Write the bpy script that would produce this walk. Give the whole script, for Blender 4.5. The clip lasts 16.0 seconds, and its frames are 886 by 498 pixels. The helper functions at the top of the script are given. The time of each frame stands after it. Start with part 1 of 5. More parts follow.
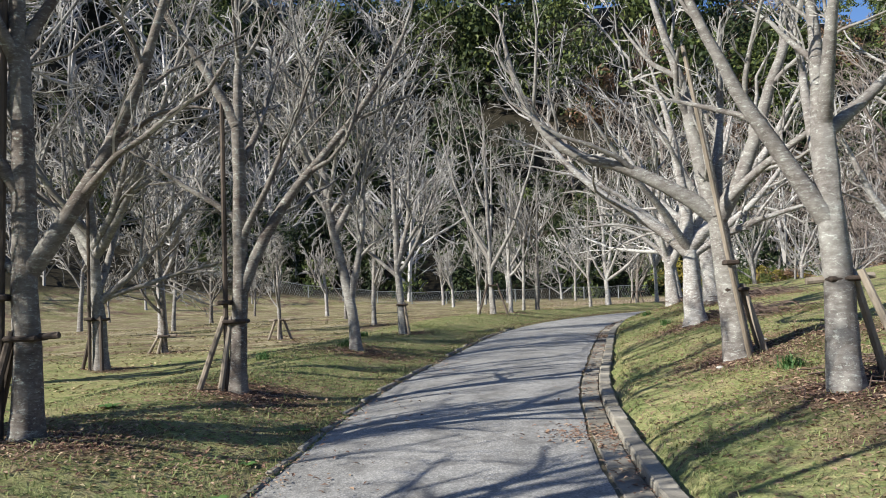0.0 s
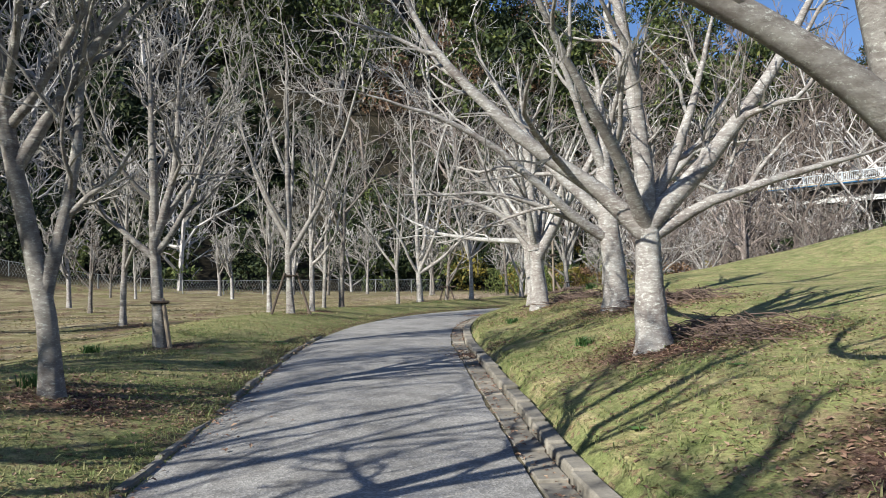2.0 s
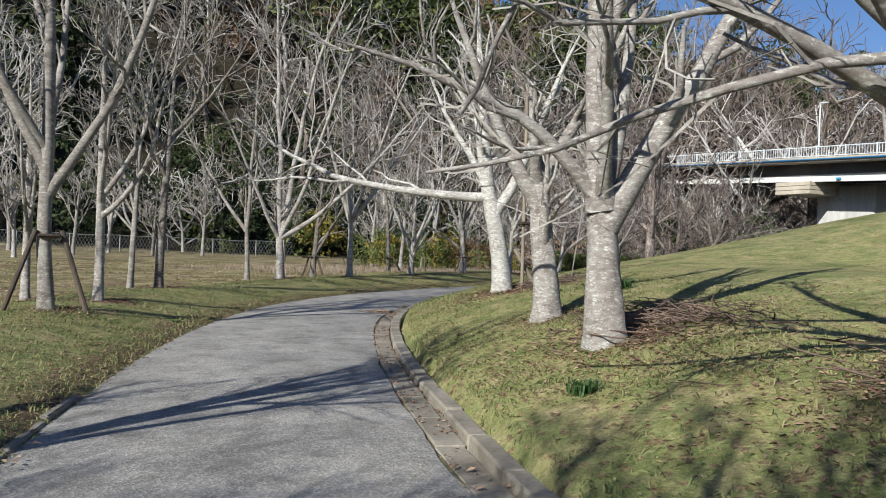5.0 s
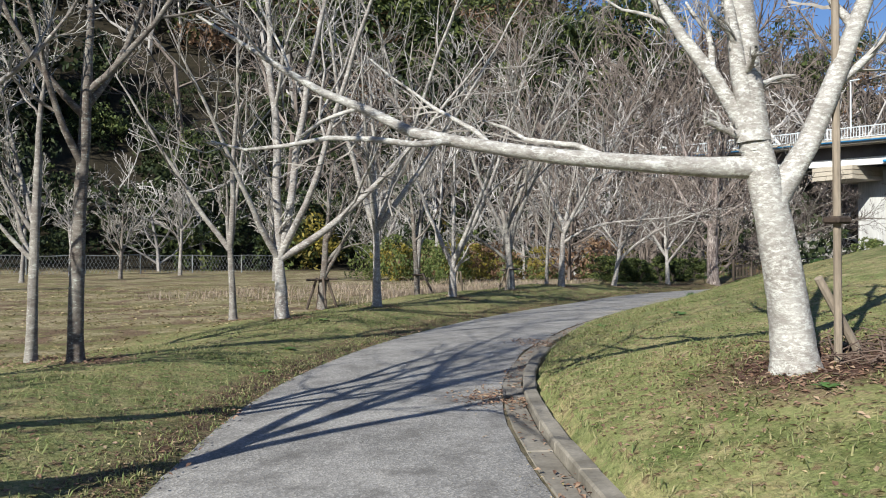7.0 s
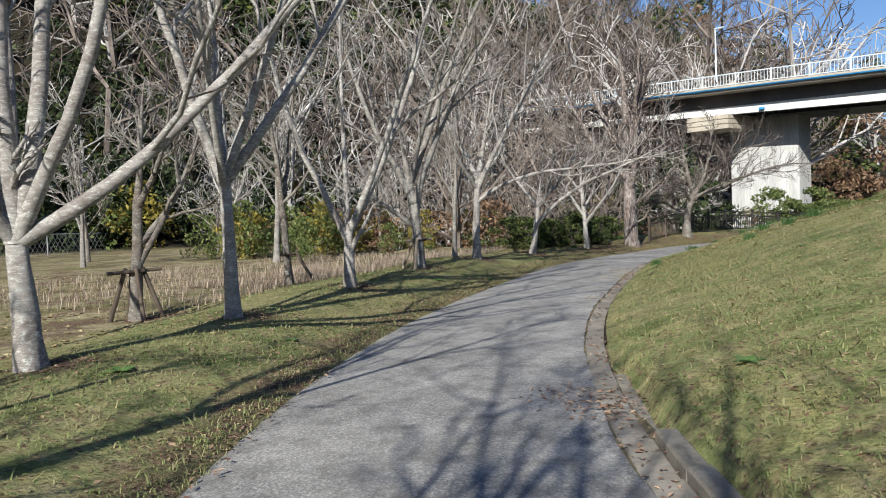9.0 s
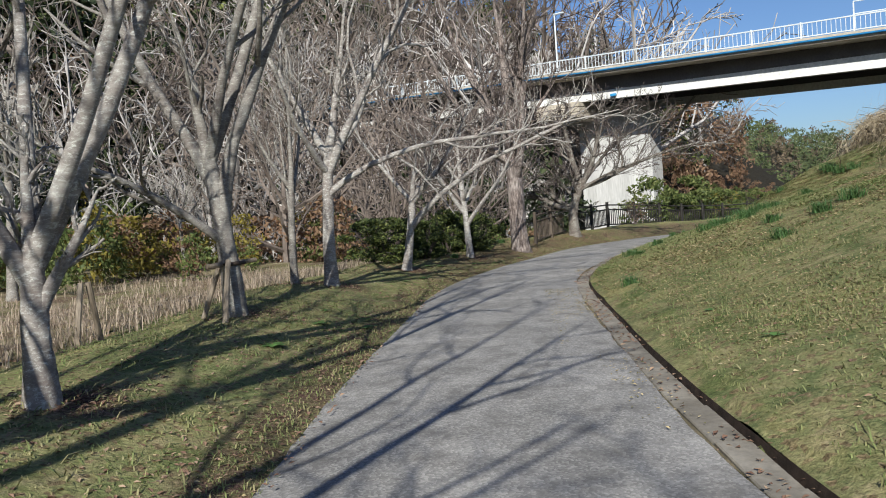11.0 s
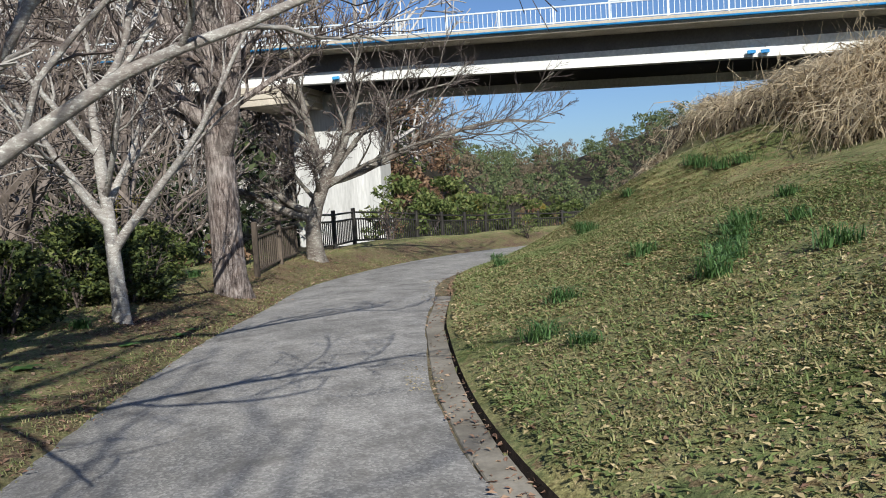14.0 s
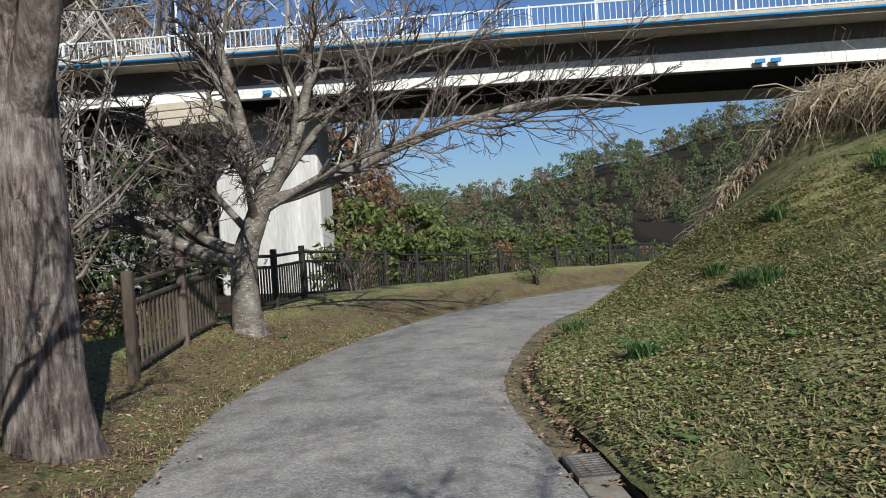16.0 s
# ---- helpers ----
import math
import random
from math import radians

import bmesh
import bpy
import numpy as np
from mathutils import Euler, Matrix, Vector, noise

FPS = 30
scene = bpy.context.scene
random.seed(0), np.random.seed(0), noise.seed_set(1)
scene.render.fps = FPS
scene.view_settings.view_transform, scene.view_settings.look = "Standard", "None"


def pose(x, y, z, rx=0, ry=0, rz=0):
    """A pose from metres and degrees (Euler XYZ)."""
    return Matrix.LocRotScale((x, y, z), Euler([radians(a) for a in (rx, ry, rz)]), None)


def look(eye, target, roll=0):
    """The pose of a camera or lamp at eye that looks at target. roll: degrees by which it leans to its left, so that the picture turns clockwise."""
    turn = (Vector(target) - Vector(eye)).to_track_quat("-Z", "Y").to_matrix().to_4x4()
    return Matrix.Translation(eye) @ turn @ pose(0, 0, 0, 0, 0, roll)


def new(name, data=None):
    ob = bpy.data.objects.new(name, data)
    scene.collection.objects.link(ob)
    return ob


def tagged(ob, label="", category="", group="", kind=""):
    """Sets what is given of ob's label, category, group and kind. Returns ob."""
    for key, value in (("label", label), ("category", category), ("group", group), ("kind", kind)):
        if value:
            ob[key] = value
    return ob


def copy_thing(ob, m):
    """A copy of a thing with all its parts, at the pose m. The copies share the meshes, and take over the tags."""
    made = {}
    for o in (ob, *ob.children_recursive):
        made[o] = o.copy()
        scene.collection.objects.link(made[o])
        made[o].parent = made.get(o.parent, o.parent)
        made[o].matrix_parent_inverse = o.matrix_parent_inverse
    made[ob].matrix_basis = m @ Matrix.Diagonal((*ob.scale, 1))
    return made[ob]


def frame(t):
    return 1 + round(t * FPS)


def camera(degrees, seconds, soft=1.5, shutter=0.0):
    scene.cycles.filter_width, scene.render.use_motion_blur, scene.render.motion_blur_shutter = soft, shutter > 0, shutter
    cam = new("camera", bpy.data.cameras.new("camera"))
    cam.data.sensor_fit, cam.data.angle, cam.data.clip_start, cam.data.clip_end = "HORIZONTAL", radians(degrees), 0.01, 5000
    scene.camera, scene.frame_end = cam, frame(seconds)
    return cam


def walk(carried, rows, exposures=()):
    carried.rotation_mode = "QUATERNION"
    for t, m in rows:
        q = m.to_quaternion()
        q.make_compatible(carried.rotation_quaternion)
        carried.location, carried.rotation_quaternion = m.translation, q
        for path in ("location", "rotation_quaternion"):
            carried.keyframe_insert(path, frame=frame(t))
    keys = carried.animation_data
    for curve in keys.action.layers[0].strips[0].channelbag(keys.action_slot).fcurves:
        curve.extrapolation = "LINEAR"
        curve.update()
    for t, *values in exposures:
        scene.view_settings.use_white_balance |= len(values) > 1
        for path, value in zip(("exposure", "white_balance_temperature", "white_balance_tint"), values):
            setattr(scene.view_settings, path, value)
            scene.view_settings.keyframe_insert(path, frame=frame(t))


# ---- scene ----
cam = camera(58.5, 16.0, soft=1.0)
METRES, EYE, TILT, LEAN, TURN = 41.0, 0.79, 3.27, 2.236, 0.0
ROWS = [
    (0.0, 0.0, 0.0, 0.0, 0.0, 0.0, -0.0),
    (0.5, -0.0025, 0.0273, -0.0013, -4.6, 0.28, -0.26),
    (1.0, -0.0035, 0.0541, -0.0022, -8.83, 0.39, -0.72),
    (1.5, -0.0031, 0.0806, -0.0039, -12.7, -1.35, -1.75),
    (2.0, -0.0022, 0.107, -0.0048, -15.76, -0.32, -2.31),
    (2.5, -0.0005, 0.1323, -0.0058, -18.13, -1.19, -3.64),
    (3.0, 0.0031, 0.1583, -0.0066, -20.66, -1.66, -4.2),
    (3.5, 0.0076, 0.1833, -0.0073, -23.59, -1.01, -4.14),
    (4.0, 0.0141, 0.2093, -0.0082, -26.2, -1.33, -5.52),
    (4.5, 0.0201, 0.2358, -0.0088, -26.93, -2.11, -5.93),
    (7.0, 0.0563, 0.3919, -0.0115, -28.26, -1.73, -3.4),
    (7.5, 0.0649, 0.4211, -0.0129, -29.46, -2.05, -2.79),
    (8.0, 0.0756, 0.4515, -0.0141, -32.16, -2.95, -2.63),
    (8.5, 0.0893, 0.4832, -0.0159, -34.73, -3.01, -2.38),
    (9.0, 0.1074, 0.5145, -0.0174, -39.43, -3.64, -1.53),
    (9.5, 0.1264, 0.5449, -0.0188, -43.45, -3.97, -0.80),
    (10.0, 0.1475, 0.5738, -0.0201, -46.47, -3.85, -0.30),
    (10.5, 0.1708, 0.6010, -0.0212, -49.15, -3.49, 0.05),
    (11.0, 0.1964, 0.6261, -0.0221, -52.11, -3.12, 0.27),
    (11.5, 0.2243, 0.6486, -0.0227, -55.97, -2.94, 0.44),
    (12.0, 0.2524, 0.669, -0.0231, -63.8, -4.21, -0.69),
    (12.5, 0.2794, 0.6867, -0.0238, -66.67, -4.76, -3.19),
    (13.0, 0.306, 0.7028, -0.0236, -68.9, -4.77, -3.62),
    (13.5, 0.3327, 0.7188, -0.0239, -71.09, -4.78, -2.96),
    (14.0, 0.359, 0.7349, -0.0232, -73.88, -2.44, -0.54),
    (14.5, 0.3878, 0.7512, -0.0232, -72.62, 0.47, 2.89),
    (15.0, 0.4176, 0.7657, -0.0238, -74.35, 1.38, 1.45),
    (15.5, 0.4465, 0.7792, -0.0236, -76.73, 0.93, 1.23),
    (16.0, 0.4752, 0.7916, -0.0235, -79.1, 0.48, 0.12),
]
walk(cam, [(t, pose(0, 0, EYE, TILT, LEAN, TURN) @ pose(METRES * x, METRES * y, METRES * z, 90 + pitch, roll, yaw)) for t, x, y, z, yaw, pitch, roll in ROWS],
     [(0.0, 0.88), (3.0, 0.64), (4.5, 0.48), (8.0, 0.64), (12.0, 0.36), (14.0, 0.46), (16.0, 0.25)])


# ---- world, sun, exposure ----
SUN_AZ, SUN_EL = 210.0, 31.0          # where the sun stands, degrees from +x and above the horizon
world = bpy.data.worlds.new("sky")
scene.world = world
world.use_nodes = True
wn = world.node_tree
wn.nodes.clear()
w_out = wn.nodes.new("ShaderNodeOutputWorld")
w_bg = wn.nodes.new("ShaderNodeBackground")
w_sky = wn.nodes.new("ShaderNodeTexSky")
w_sky.sky_type = "NISHITA"
w_sky.sun_disc = False
w_sky.sun_elevation = radians(SUN_EL)
w_sky.sun_rotation = radians(90 - SUN_AZ)
w_sky.air_density, w_sky.dust_density, w_sky.ozone_density = 1.0, 0.7, 2.0
w_bg.inputs["Strength"].default_value = 0.055
w_tint = wn.nodes.new("ShaderNodeMix")
w_tint.data_type, w_tint.blend_type = "RGBA", "MULTIPLY"
w_tint.inputs[0].default_value = 1.0
w_tint.inputs[7].default_value = (0.84, 1.05, 1.4, 1)
wn.links.new(w_sky.outputs["Color"], w_tint.inputs[6])
wn.links.new(w_tint.outputs[2], w_bg.inputs["Color"])
wn.links.new(w_bg.outputs["Background"], w_out.inputs["Surface"])
sun_data = bpy.data.lights.new("sun", "SUN")
sun_data.energy, sun_data.angle, sun_data.color = 5.0, radians(0.5), (0.98, 0.965, 0.89)
sun = new("sun", sun_data)
sun_to = Vector((math.cos(radians(SUN_AZ)) * math.cos(radians(SUN_EL)), math.sin(radians(SUN_AZ)) * math.cos(radians(SUN_EL)), math.sin(radians(SUN_EL))))
sun.matrix_world = look(sun_to * 60, (0, 0, 0))

# ---- materials ----


def mat(name, rough=0.85, spec=0.3):
    m = bpy.data.materials.new(name)
    m.use_nodes = True
    nt = m.node_tree
    b = nt.nodes["Principled BSDF"]
    b.inputs["Roughness"].default_value = rough
    b.inputs["Specular IOR Level"].default_value = spec
    return m, nt, b


def nd(nt, kind, **values):
    n = nt.nodes.new(kind)
    for k, v in values.items():
        n.inputs[k].default_value = v
    return n


def place(nt, scale=(1, 1, 1)):
    g = nt.nodes.new("ShaderNodeNewGeometry")
    mp = nt.nodes.new("ShaderNodeMapping")
    mp.inputs["Scale"].default_value = scale
    nt.links.new(g.outputs["Position"], mp.inputs["Vector"])
    return mp.outputs["Vector"]


def noisy(nt, vec, scale, detail=4.0, rough=0.6):
    n = nd(nt, "ShaderNodeTexNoise", Scale=scale, Detail=detail, Roughness=rough)
    nt.links.new(vec, n.inputs["Vector"])
    return n.outputs["Fac"]


def ramp(nt, fac, stops):
    r = nt.nodes.new("ShaderNodeValToRGB")
    e = r.color_ramp.elements
    while len(e) < len(stops):
        e.new(0.5)
    for el, (p, c) in zip(e, stops):
        el.position = p
        el.color = (*c, 1) if len(c) == 3 else c
    nt.links.new(fac, r.inputs["Fac"])
    return r.outputs["Color"]


def blend(nt, fac, a, b, mode="MIX"):
    n = nt.nodes.new("ShaderNodeMix")
    n.data_type = "RGBA"
    n.blend_type = mode
    for s, v in ((n.inputs[0], fac), (n.inputs[6], a), (n.inputs[7], b)):
        if isinstance(v, (int, float)):
            s.default_value = v
        elif isinstance(v, tuple):
            s.default_value = (*v, 1)
        else:
            nt.links.new(v, s)
    return n.outputs[2]


def bump(nt, b, height, strength, dist):
    n = nd(nt, "ShaderNodeBump", Strength=strength, Distance=dist)
    nt.links.new(height, n.inputs["Height"])
    nt.links.new(n.outputs["Normal"], b.inputs["Normal"])


def grey(c):
    return (c, c, c)


def speckled(name, lo, hi, scale, rough=0.85, bump_d=0.003, fine=None, stretch=(1, 1, 1), spec=0.3, metal=0.0):
    """A surface of two noise scales between two colours."""
    m, nt, b = mat(name, rough, spec)
    v = place(nt, stretch)
    base = ramp(nt, noisy(nt, v, scale, 6.0), [(0.3, lo), (0.72, hi)])
    f = noisy(nt, v, fine or scale * 14, 3.0)
    col = blend(nt, 0.35, base, ramp(nt, f, [(0.3, grey(0.25)), (0.7, grey(1.0))]), "MULTIPLY")
    nt.links.new(col, b.inputs["Base Color"])
    b.inputs["Metallic"].default_value = metal
    bump(nt, b, f, 0.6, bump_d)
    return m


def make_bark(name, dark, mid, pale, lichen, cover=0.5, rings=True):
    """Cherry bark with cross bands, or furrowed bark; pale lichen specks and broad grey-green patches."""
    m, nt, b = mat(name, 0.92, 0.12)
    v = place(nt)
    band = noisy(nt, place(nt, (1, 1, 2.0) if rings else (2.4, 2.4, 0.42)), 14.0, 6.0, 0.72)
    base = ramp(nt, band, [(0.28, dark), (0.5, mid), (0.74, pale)] if rings else [(0.4, dark), (0.5, mid), (0.6, pale)])
    broad = noisy(nt, v, 3.4, 4.0, 0.6)
    tint = blend(nt, ramp(nt, broad, [(0.4, grey(0)), (0.72, grey(0.5))]), base, blend(nt, 0.35, pale, lichen))
    specks = noisy(nt, place(nt, (1, 1, 2.4) if rings else (1, 1, 1.2)), 24.0, 8.0, 0.82)
    c = blend(nt, ramp(nt, specks, [(cover + 0.07, grey(0)), (cover + 0.14, grey(0.85))]), tint, lichen)
    scars = noisy(nt, place(nt, (1, 1, 2.6) if rings else (2, 2, 0.7)), 4.5, 9.0, 0.8)
    c = blend(nt, ramp(nt, scars, [(0.46, grey(0)), (0.62, grey(0.7))]), c, blend(nt, 0.45, dark, mid))
    nt.links.new(c, b.inputs["Base Color"])
    bump(nt, b, blend(nt, 0.5, band, specks), 1.0, 0.012 if rings else 0.06)
    return m


M_BARK = make_bark("cherry_bark", (0.075, 0.058, 0.05), (0.2, 0.178, 0.162), (0.32, 0.3, 0.275), (0.56, 0.58, 0.52), 0.475)
M_BARK_PALE = make_bark("pale_bark", (0.11, 0.085, 0.075), (0.25, 0.222, 0.205), (0.4, 0.385, 0.36), (0.62, 0.63, 0.585), 0.455)
M_BARK_WHITE = make_bark("white_bark", (0.14, 0.12, 0.105), (0.34, 0.315, 0.29), (0.48, 0.46, 0.435), (0.66, 0.665, 0.625), 0.42)
M_BARK_DARK = make_bark("dark_bark", (0.05, 0.04, 0.035), (0.13, 0.105, 0.09), (0.24, 0.21, 0.19), (0.48, 0.51, 0.45), 0.47)
M_BARK_FURROW = make_bark("furrowed_bark", (0.06, 0.045, 0.04), (0.24, 0.19, 0.17), (0.44, 0.38, 0.35), (0.55, 0.54, 0.5), 0.52, False)
M_TWIG = speckled("twig_bark", (0.15, 0.13, 0.115), (0.5, 0.475, 0.435), 3.0, 0.9)
M_TWIG_DARK = speckled("dark_twig_bark", (0.05, 0.038, 0.034), (0.2, 0.16, 0.145), 3.0, 0.9)
M_TWIG_BROWN = speckled("brown_twig_bark", (0.085, 0.066, 0.055), (0.29, 0.24, 0.208), 0.8, 0.9)
M_BRUSH = speckled("cut_brush", (0.06, 0.04, 0.033), (0.24, 0.17, 0.135), 2.0, 0.9)
M_TWIG_FAR = speckled("far_twig_bark", (0.085, 0.075, 0.068), (0.74, 0.7, 0.665), 0.16, 0.9, fine=2.0)


def leaf_mat(name, stops, trans=0.25, rough=0.6, scale=0.6):
    m, nt, b = mat(name, rough, 0.25)
    g = nt.nodes.new("ShaderNodeNewGeometry")
    n = noisy(nt, place(nt), scale, 3.0)
    a = nt.nodes.new("ShaderNodeMath")
    a.operation = "MULTIPLY_ADD"
    a.inputs[1].default_value = 0.55
    nt.links.new(g.outputs["Random Per Island"], a.inputs[0])
    a2 = nt.nodes.new("ShaderNodeMath")
    a2.operation = "MULTIPLY"
    a2.inputs[1].default_value = 0.5
    nt.links.new(n, a2.inputs[0])
    nt.links.new(a2.outputs[0], a.inputs[2])
    c = ramp(nt, a.outputs[0], stops)
    nt.links.new(c, b.inputs["Base Color"])
    if trans:
        t = nt.nodes.new("ShaderNodeBsdfTranslucent")
        mx = nd(nt, "ShaderNodeMixShader", Fac=trans)
        out = nt.nodes["Material Output"]
        nt.links.new(c, t.inputs["Color"])
        nt.links.new(b.outputs[0], mx.inputs[1])
        nt.links.new(t.outputs[0], mx.inputs[2])
        nt.links.new(mx.outputs[0], out.inputs["Surface"])
    return m


M_EVER = leaf_mat("evergreen_leaves", [(0.1, (0.008, 0.014, 0.006)), (0.42, (0.028, 0.043, 0.013)), (0.68, (0.085, 0.108, 0.03)), (0.95, (0.2, 0.21, 0.06))], 0.06)
# Cedar green taken near black: the wood's shaded gaps are in this colour.
M_CEDAR_SHADE = leaf_mat("shaded_cedar_foliage", [(0.1, (0.008, 0.014, 0.007)), (0.5, (0.022, 0.035, 0.013)), (0.9, (0.07, 0.085, 0.028))], 0.0, 0.7)
# Far leaves in muted, low-contrast tones: distance haze is put into the colour.
M_FAR_HAZE = leaf_mat("hazy_far_foliage", [(0.1, (0.035, 0.055, 0.03)), (0.5, (0.08, 0.105, 0.045)), (0.9, (0.15, 0.17, 0.075))], 0.0, 0.9, 0.02)
M_FAR_HAZE_BROWN = leaf_mat("hazy_far_brown_foliage", [(0.1, (0.06, 0.055, 0.04)), (0.5, (0.12, 0.095, 0.065)), (0.9, (0.19, 0.14, 0.09))], 0.0, 0.9, 0.02)
M_BUSH = leaf_mat("shrub_leaves", [(0.1, (0.03, 0.05, 0.015)), (0.5, (0.1, 0.135, 0.04)), (0.9, (0.22, 0.23, 0.085))], 0.25)
M_AUTUMN = leaf_mat("autumn_leaves", [(0.1, (0.08, 0.06, 0.02)), (0.5, (0.19, 0.16, 0.035)), (0.9, (0.36, 0.29, 0.06))], 0.3)
M_RUSSET = leaf_mat("russet_leaves", [(0.1, (0.09, 0.05, 0.03)), (0.5, (0.2, 0.12, 0.075)), (0.9, (0.3, 0.2, 0.12))], 0.2)
M_BLADE = leaf_mat("grass_blades", [(0.1, (0.08, 0.13, 0.04)), (0.4, (0.2, 0.24, 0.09)), (0.65, (0.27, 0.26, 0.12)), (0.95, (0.38, 0.33, 0.19))], 0.2, 0.8, 0.5)
M_WEED = leaf_mat("weed_leaves", [(0.1, (0.05, 0.12, 0.03)), (0.9, (0.14, 0.25, 0.07))], 0.25)
M_CLOVER = leaf_mat("clover_leaves", [(0.1, (0.07, 0.115, 0.035)), (0.5, (0.165, 0.215, 0.075)), (0.9, (0.29, 0.33, 0.13))], 0.3)
M_TUFT = leaf_mat("bulb_leaves", [(0.1, (0.04, 0.095, 0.03)), (0.9, (0.12, 0.22, 0.075))], 0.25)
M_STRAW = leaf_mat("dry_reed", [(0.1, (0.3, 0.23, 0.145)), (0.5, (0.54, 0.44, 0.3)), (0.9, (0.74, 0.64, 0.48))], 0.4)
M_REED = leaf_mat("brown_reed", [(0.1, (0.16, 0.115, 0.085)), (0.5, (0.37, 0.29, 0.22)), (0.9, (0.58, 0.48, 0.38))], 0.3)
M_THATCH = leaf_mat("dry_thatch", [(0.1, (0.06, 0.085, 0.026)), (0.34, (0.15, 0.135, 0.06)), (0.58, (0.3, 0.24, 0.125)), (0.75, (0.46, 0.37, 0.21)), (0.95, (0.6, 0.5, 0.33))], 0.1, 0.9)
# Dead-leaf brown taken darker: the clump's inner shade is in the colour.
M_CORE_SHADE = leaf_mat("shaded_grass_core", [(0.1, (0.02, 0.014, 0.01)), (0.5, (0.06, 0.042, 0.028)), (0.9, (0.14, 0.1, 0.065))], 0.05)
M_LITTER = leaf_mat("fallen_leaves", [(0.1, (0.09, 0.05, 0.035)), (0.5, (0.22, 0.13, 0.09)), (0.9, (0.46, 0.34, 0.23))], 0.1)


def make_asphalt():
    m, nt, b = mat("asphalt", 0.88, 0.35)
    v = place(nt)
    big = noisy(nt, v, 1.5, 7.0, 0.7)
    fine = nd(nt, "ShaderNodeTexVoronoi", Scale=85.0)
    nt.links.new(v, fine.inputs["Vector"])
    stones = ramp(nt, fine.outputs["Color"], [(0.15, (0.13, 0.127, 0.122)), (0.5, (0.23, 0.225, 0.215)), (0.85, (0.46, 0.44, 0.41))])
    base = ramp(nt, big, [(0.32, (0.13, 0.122, 0.112)), (0.5, (0.26, 0.245, 0.228)), (0.68, (0.42, 0.395, 0.365))])
    c = blend(nt, 0.5, base, stones)
    wet = noisy(nt, v, 4.0, 6.0, 0.7)
    c = blend(nt, ramp(nt, wet, [(0.48, grey(0)), (0.66, grey(0.7))]), c, (0.12, 0.112, 0.104))
    nt.links.new(c, b.inputs["Base Color"])
    bump(nt, b, fine.outputs["Distance"], 0.55, 0.004)
    return m


def make_ground():
    """Lawn with dormant patches; the cover attribute holds meadow (r), litter and soil (g) and wood floor darkened as
    tree shade (b).
    """
    m, nt, b = mat("ground_cover", 0.95, 0.1)
    v = place(nt)
    att = nt.nodes.new("ShaderNodeAttribute")
    att.attribute_name = "cover"
    sep = nt.nodes.new("ShaderNodeSeparateColor")
    nt.links.new(att.outputs["Color"], sep.inputs["Color"])
    fine = noisy(nt, v, 42.0, 4.0, 0.7)
    midn = noisy(nt, v, 3.2, 8.0, 0.78)
    big = noisy(nt, v, 0.55, 4.0)
    lawn = blend(nt, big, ramp(nt, midn, [(0.28, (0.110, 0.140, 0.051)), (0.46, (0.220, 0.257, 0.108)), (0.58, (0.349, 0.322, 0.158)), (0.74, (0.595, 0.467, 0.304))]),
                 ramp(nt, midn, [(0.28, (0.169, 0.199, 0.063)), (0.46, (0.304, 0.310, 0.120)), (0.58, (0.414, 0.356, 0.178)), (0.74, (0.621, 0.479, 0.317))]))
    lush = ramp(nt, midn, [(0.28, (0.075, 0.1, 0.04)), (0.42, (0.15, 0.18, 0.075)), (0.54, (0.29, 0.28, 0.13)), (0.66, (0.36, 0.3, 0.17)), (0.78, (0.42, 0.34, 0.21))])
    lawn = blend(nt, att.outputs["Alpha"], lawn, lush)
    vor = nd(nt, "ShaderNodeTexVoronoi", Scale=26.0)
    nt.links.new(v, vor.inputs["Vector"])
    spk = ramp(nt, vor.outputs["Color"], [(0.0, grey(1)), (0.22, grey(1)), (0.26, grey(0))])
    lawn = blend(nt, spk, lawn, ramp(nt, fine, [(0.3, (0.13, 0.1, 0.05)), (0.7, (0.38, 0.29, 0.17))]))
    clump = noisy(nt, v, 1.3, 5.0, 0.7)
    lawn = blend(nt, ramp(nt, clump, [(0.34, grey(0.75)), (0.47, grey(0))]), lawn, ramp(nt, fine, [(0.3, (0.06, 0.09, 0.025)), (0.7, (0.15, 0.2, 0.06))]))
    lawn = blend(nt, ramp(nt, clump, [(0.55, grey(0)), (0.68, grey(0.7))]), lawn, ramp(nt, fine, [(0.3, (0.25, 0.215, 0.08)), (0.7, (0.5, 0.45, 0.21))]))
    meadow = ramp(nt, blend(nt, 0.5, midn, noisy(nt, v, 9.0, 5.0, 0.75)), [(0.34, (0.16, 0.15, 0.06)), (0.44, (0.26, 0.21, 0.125)), (0.54, (0.4, 0.345, 0.21)), (0.68, (0.53, 0.47, 0.31))])
    meadow = blend(nt, ramp(nt, noisy(nt, place(nt, (1, 2.2, 1)), 0.42, 5.0, 0.65), [(0.44, grey(0.85)), (0.53, grey(0))]), meadow, ramp(nt, fine, [(0.3, (0.1, 0.11, 0.04)), (0.7, (0.27, 0.25, 0.11))]))
    meadow = blend(nt, ramp(nt, clump, [(0.5, grey(0)), (0.58, grey(0.85))]), meadow, ramp(nt, fine, [(0.3, (0.09, 0.055, 0.04)), (0.7, (0.27, 0.18, 0.13))]))
    soil = ramp(nt, fine, [(0.3, (0.055, 0.032, 0.024)), (0.55, (0.15, 0.09, 0.07)), (0.75, (0.27, 0.19, 0.15))])
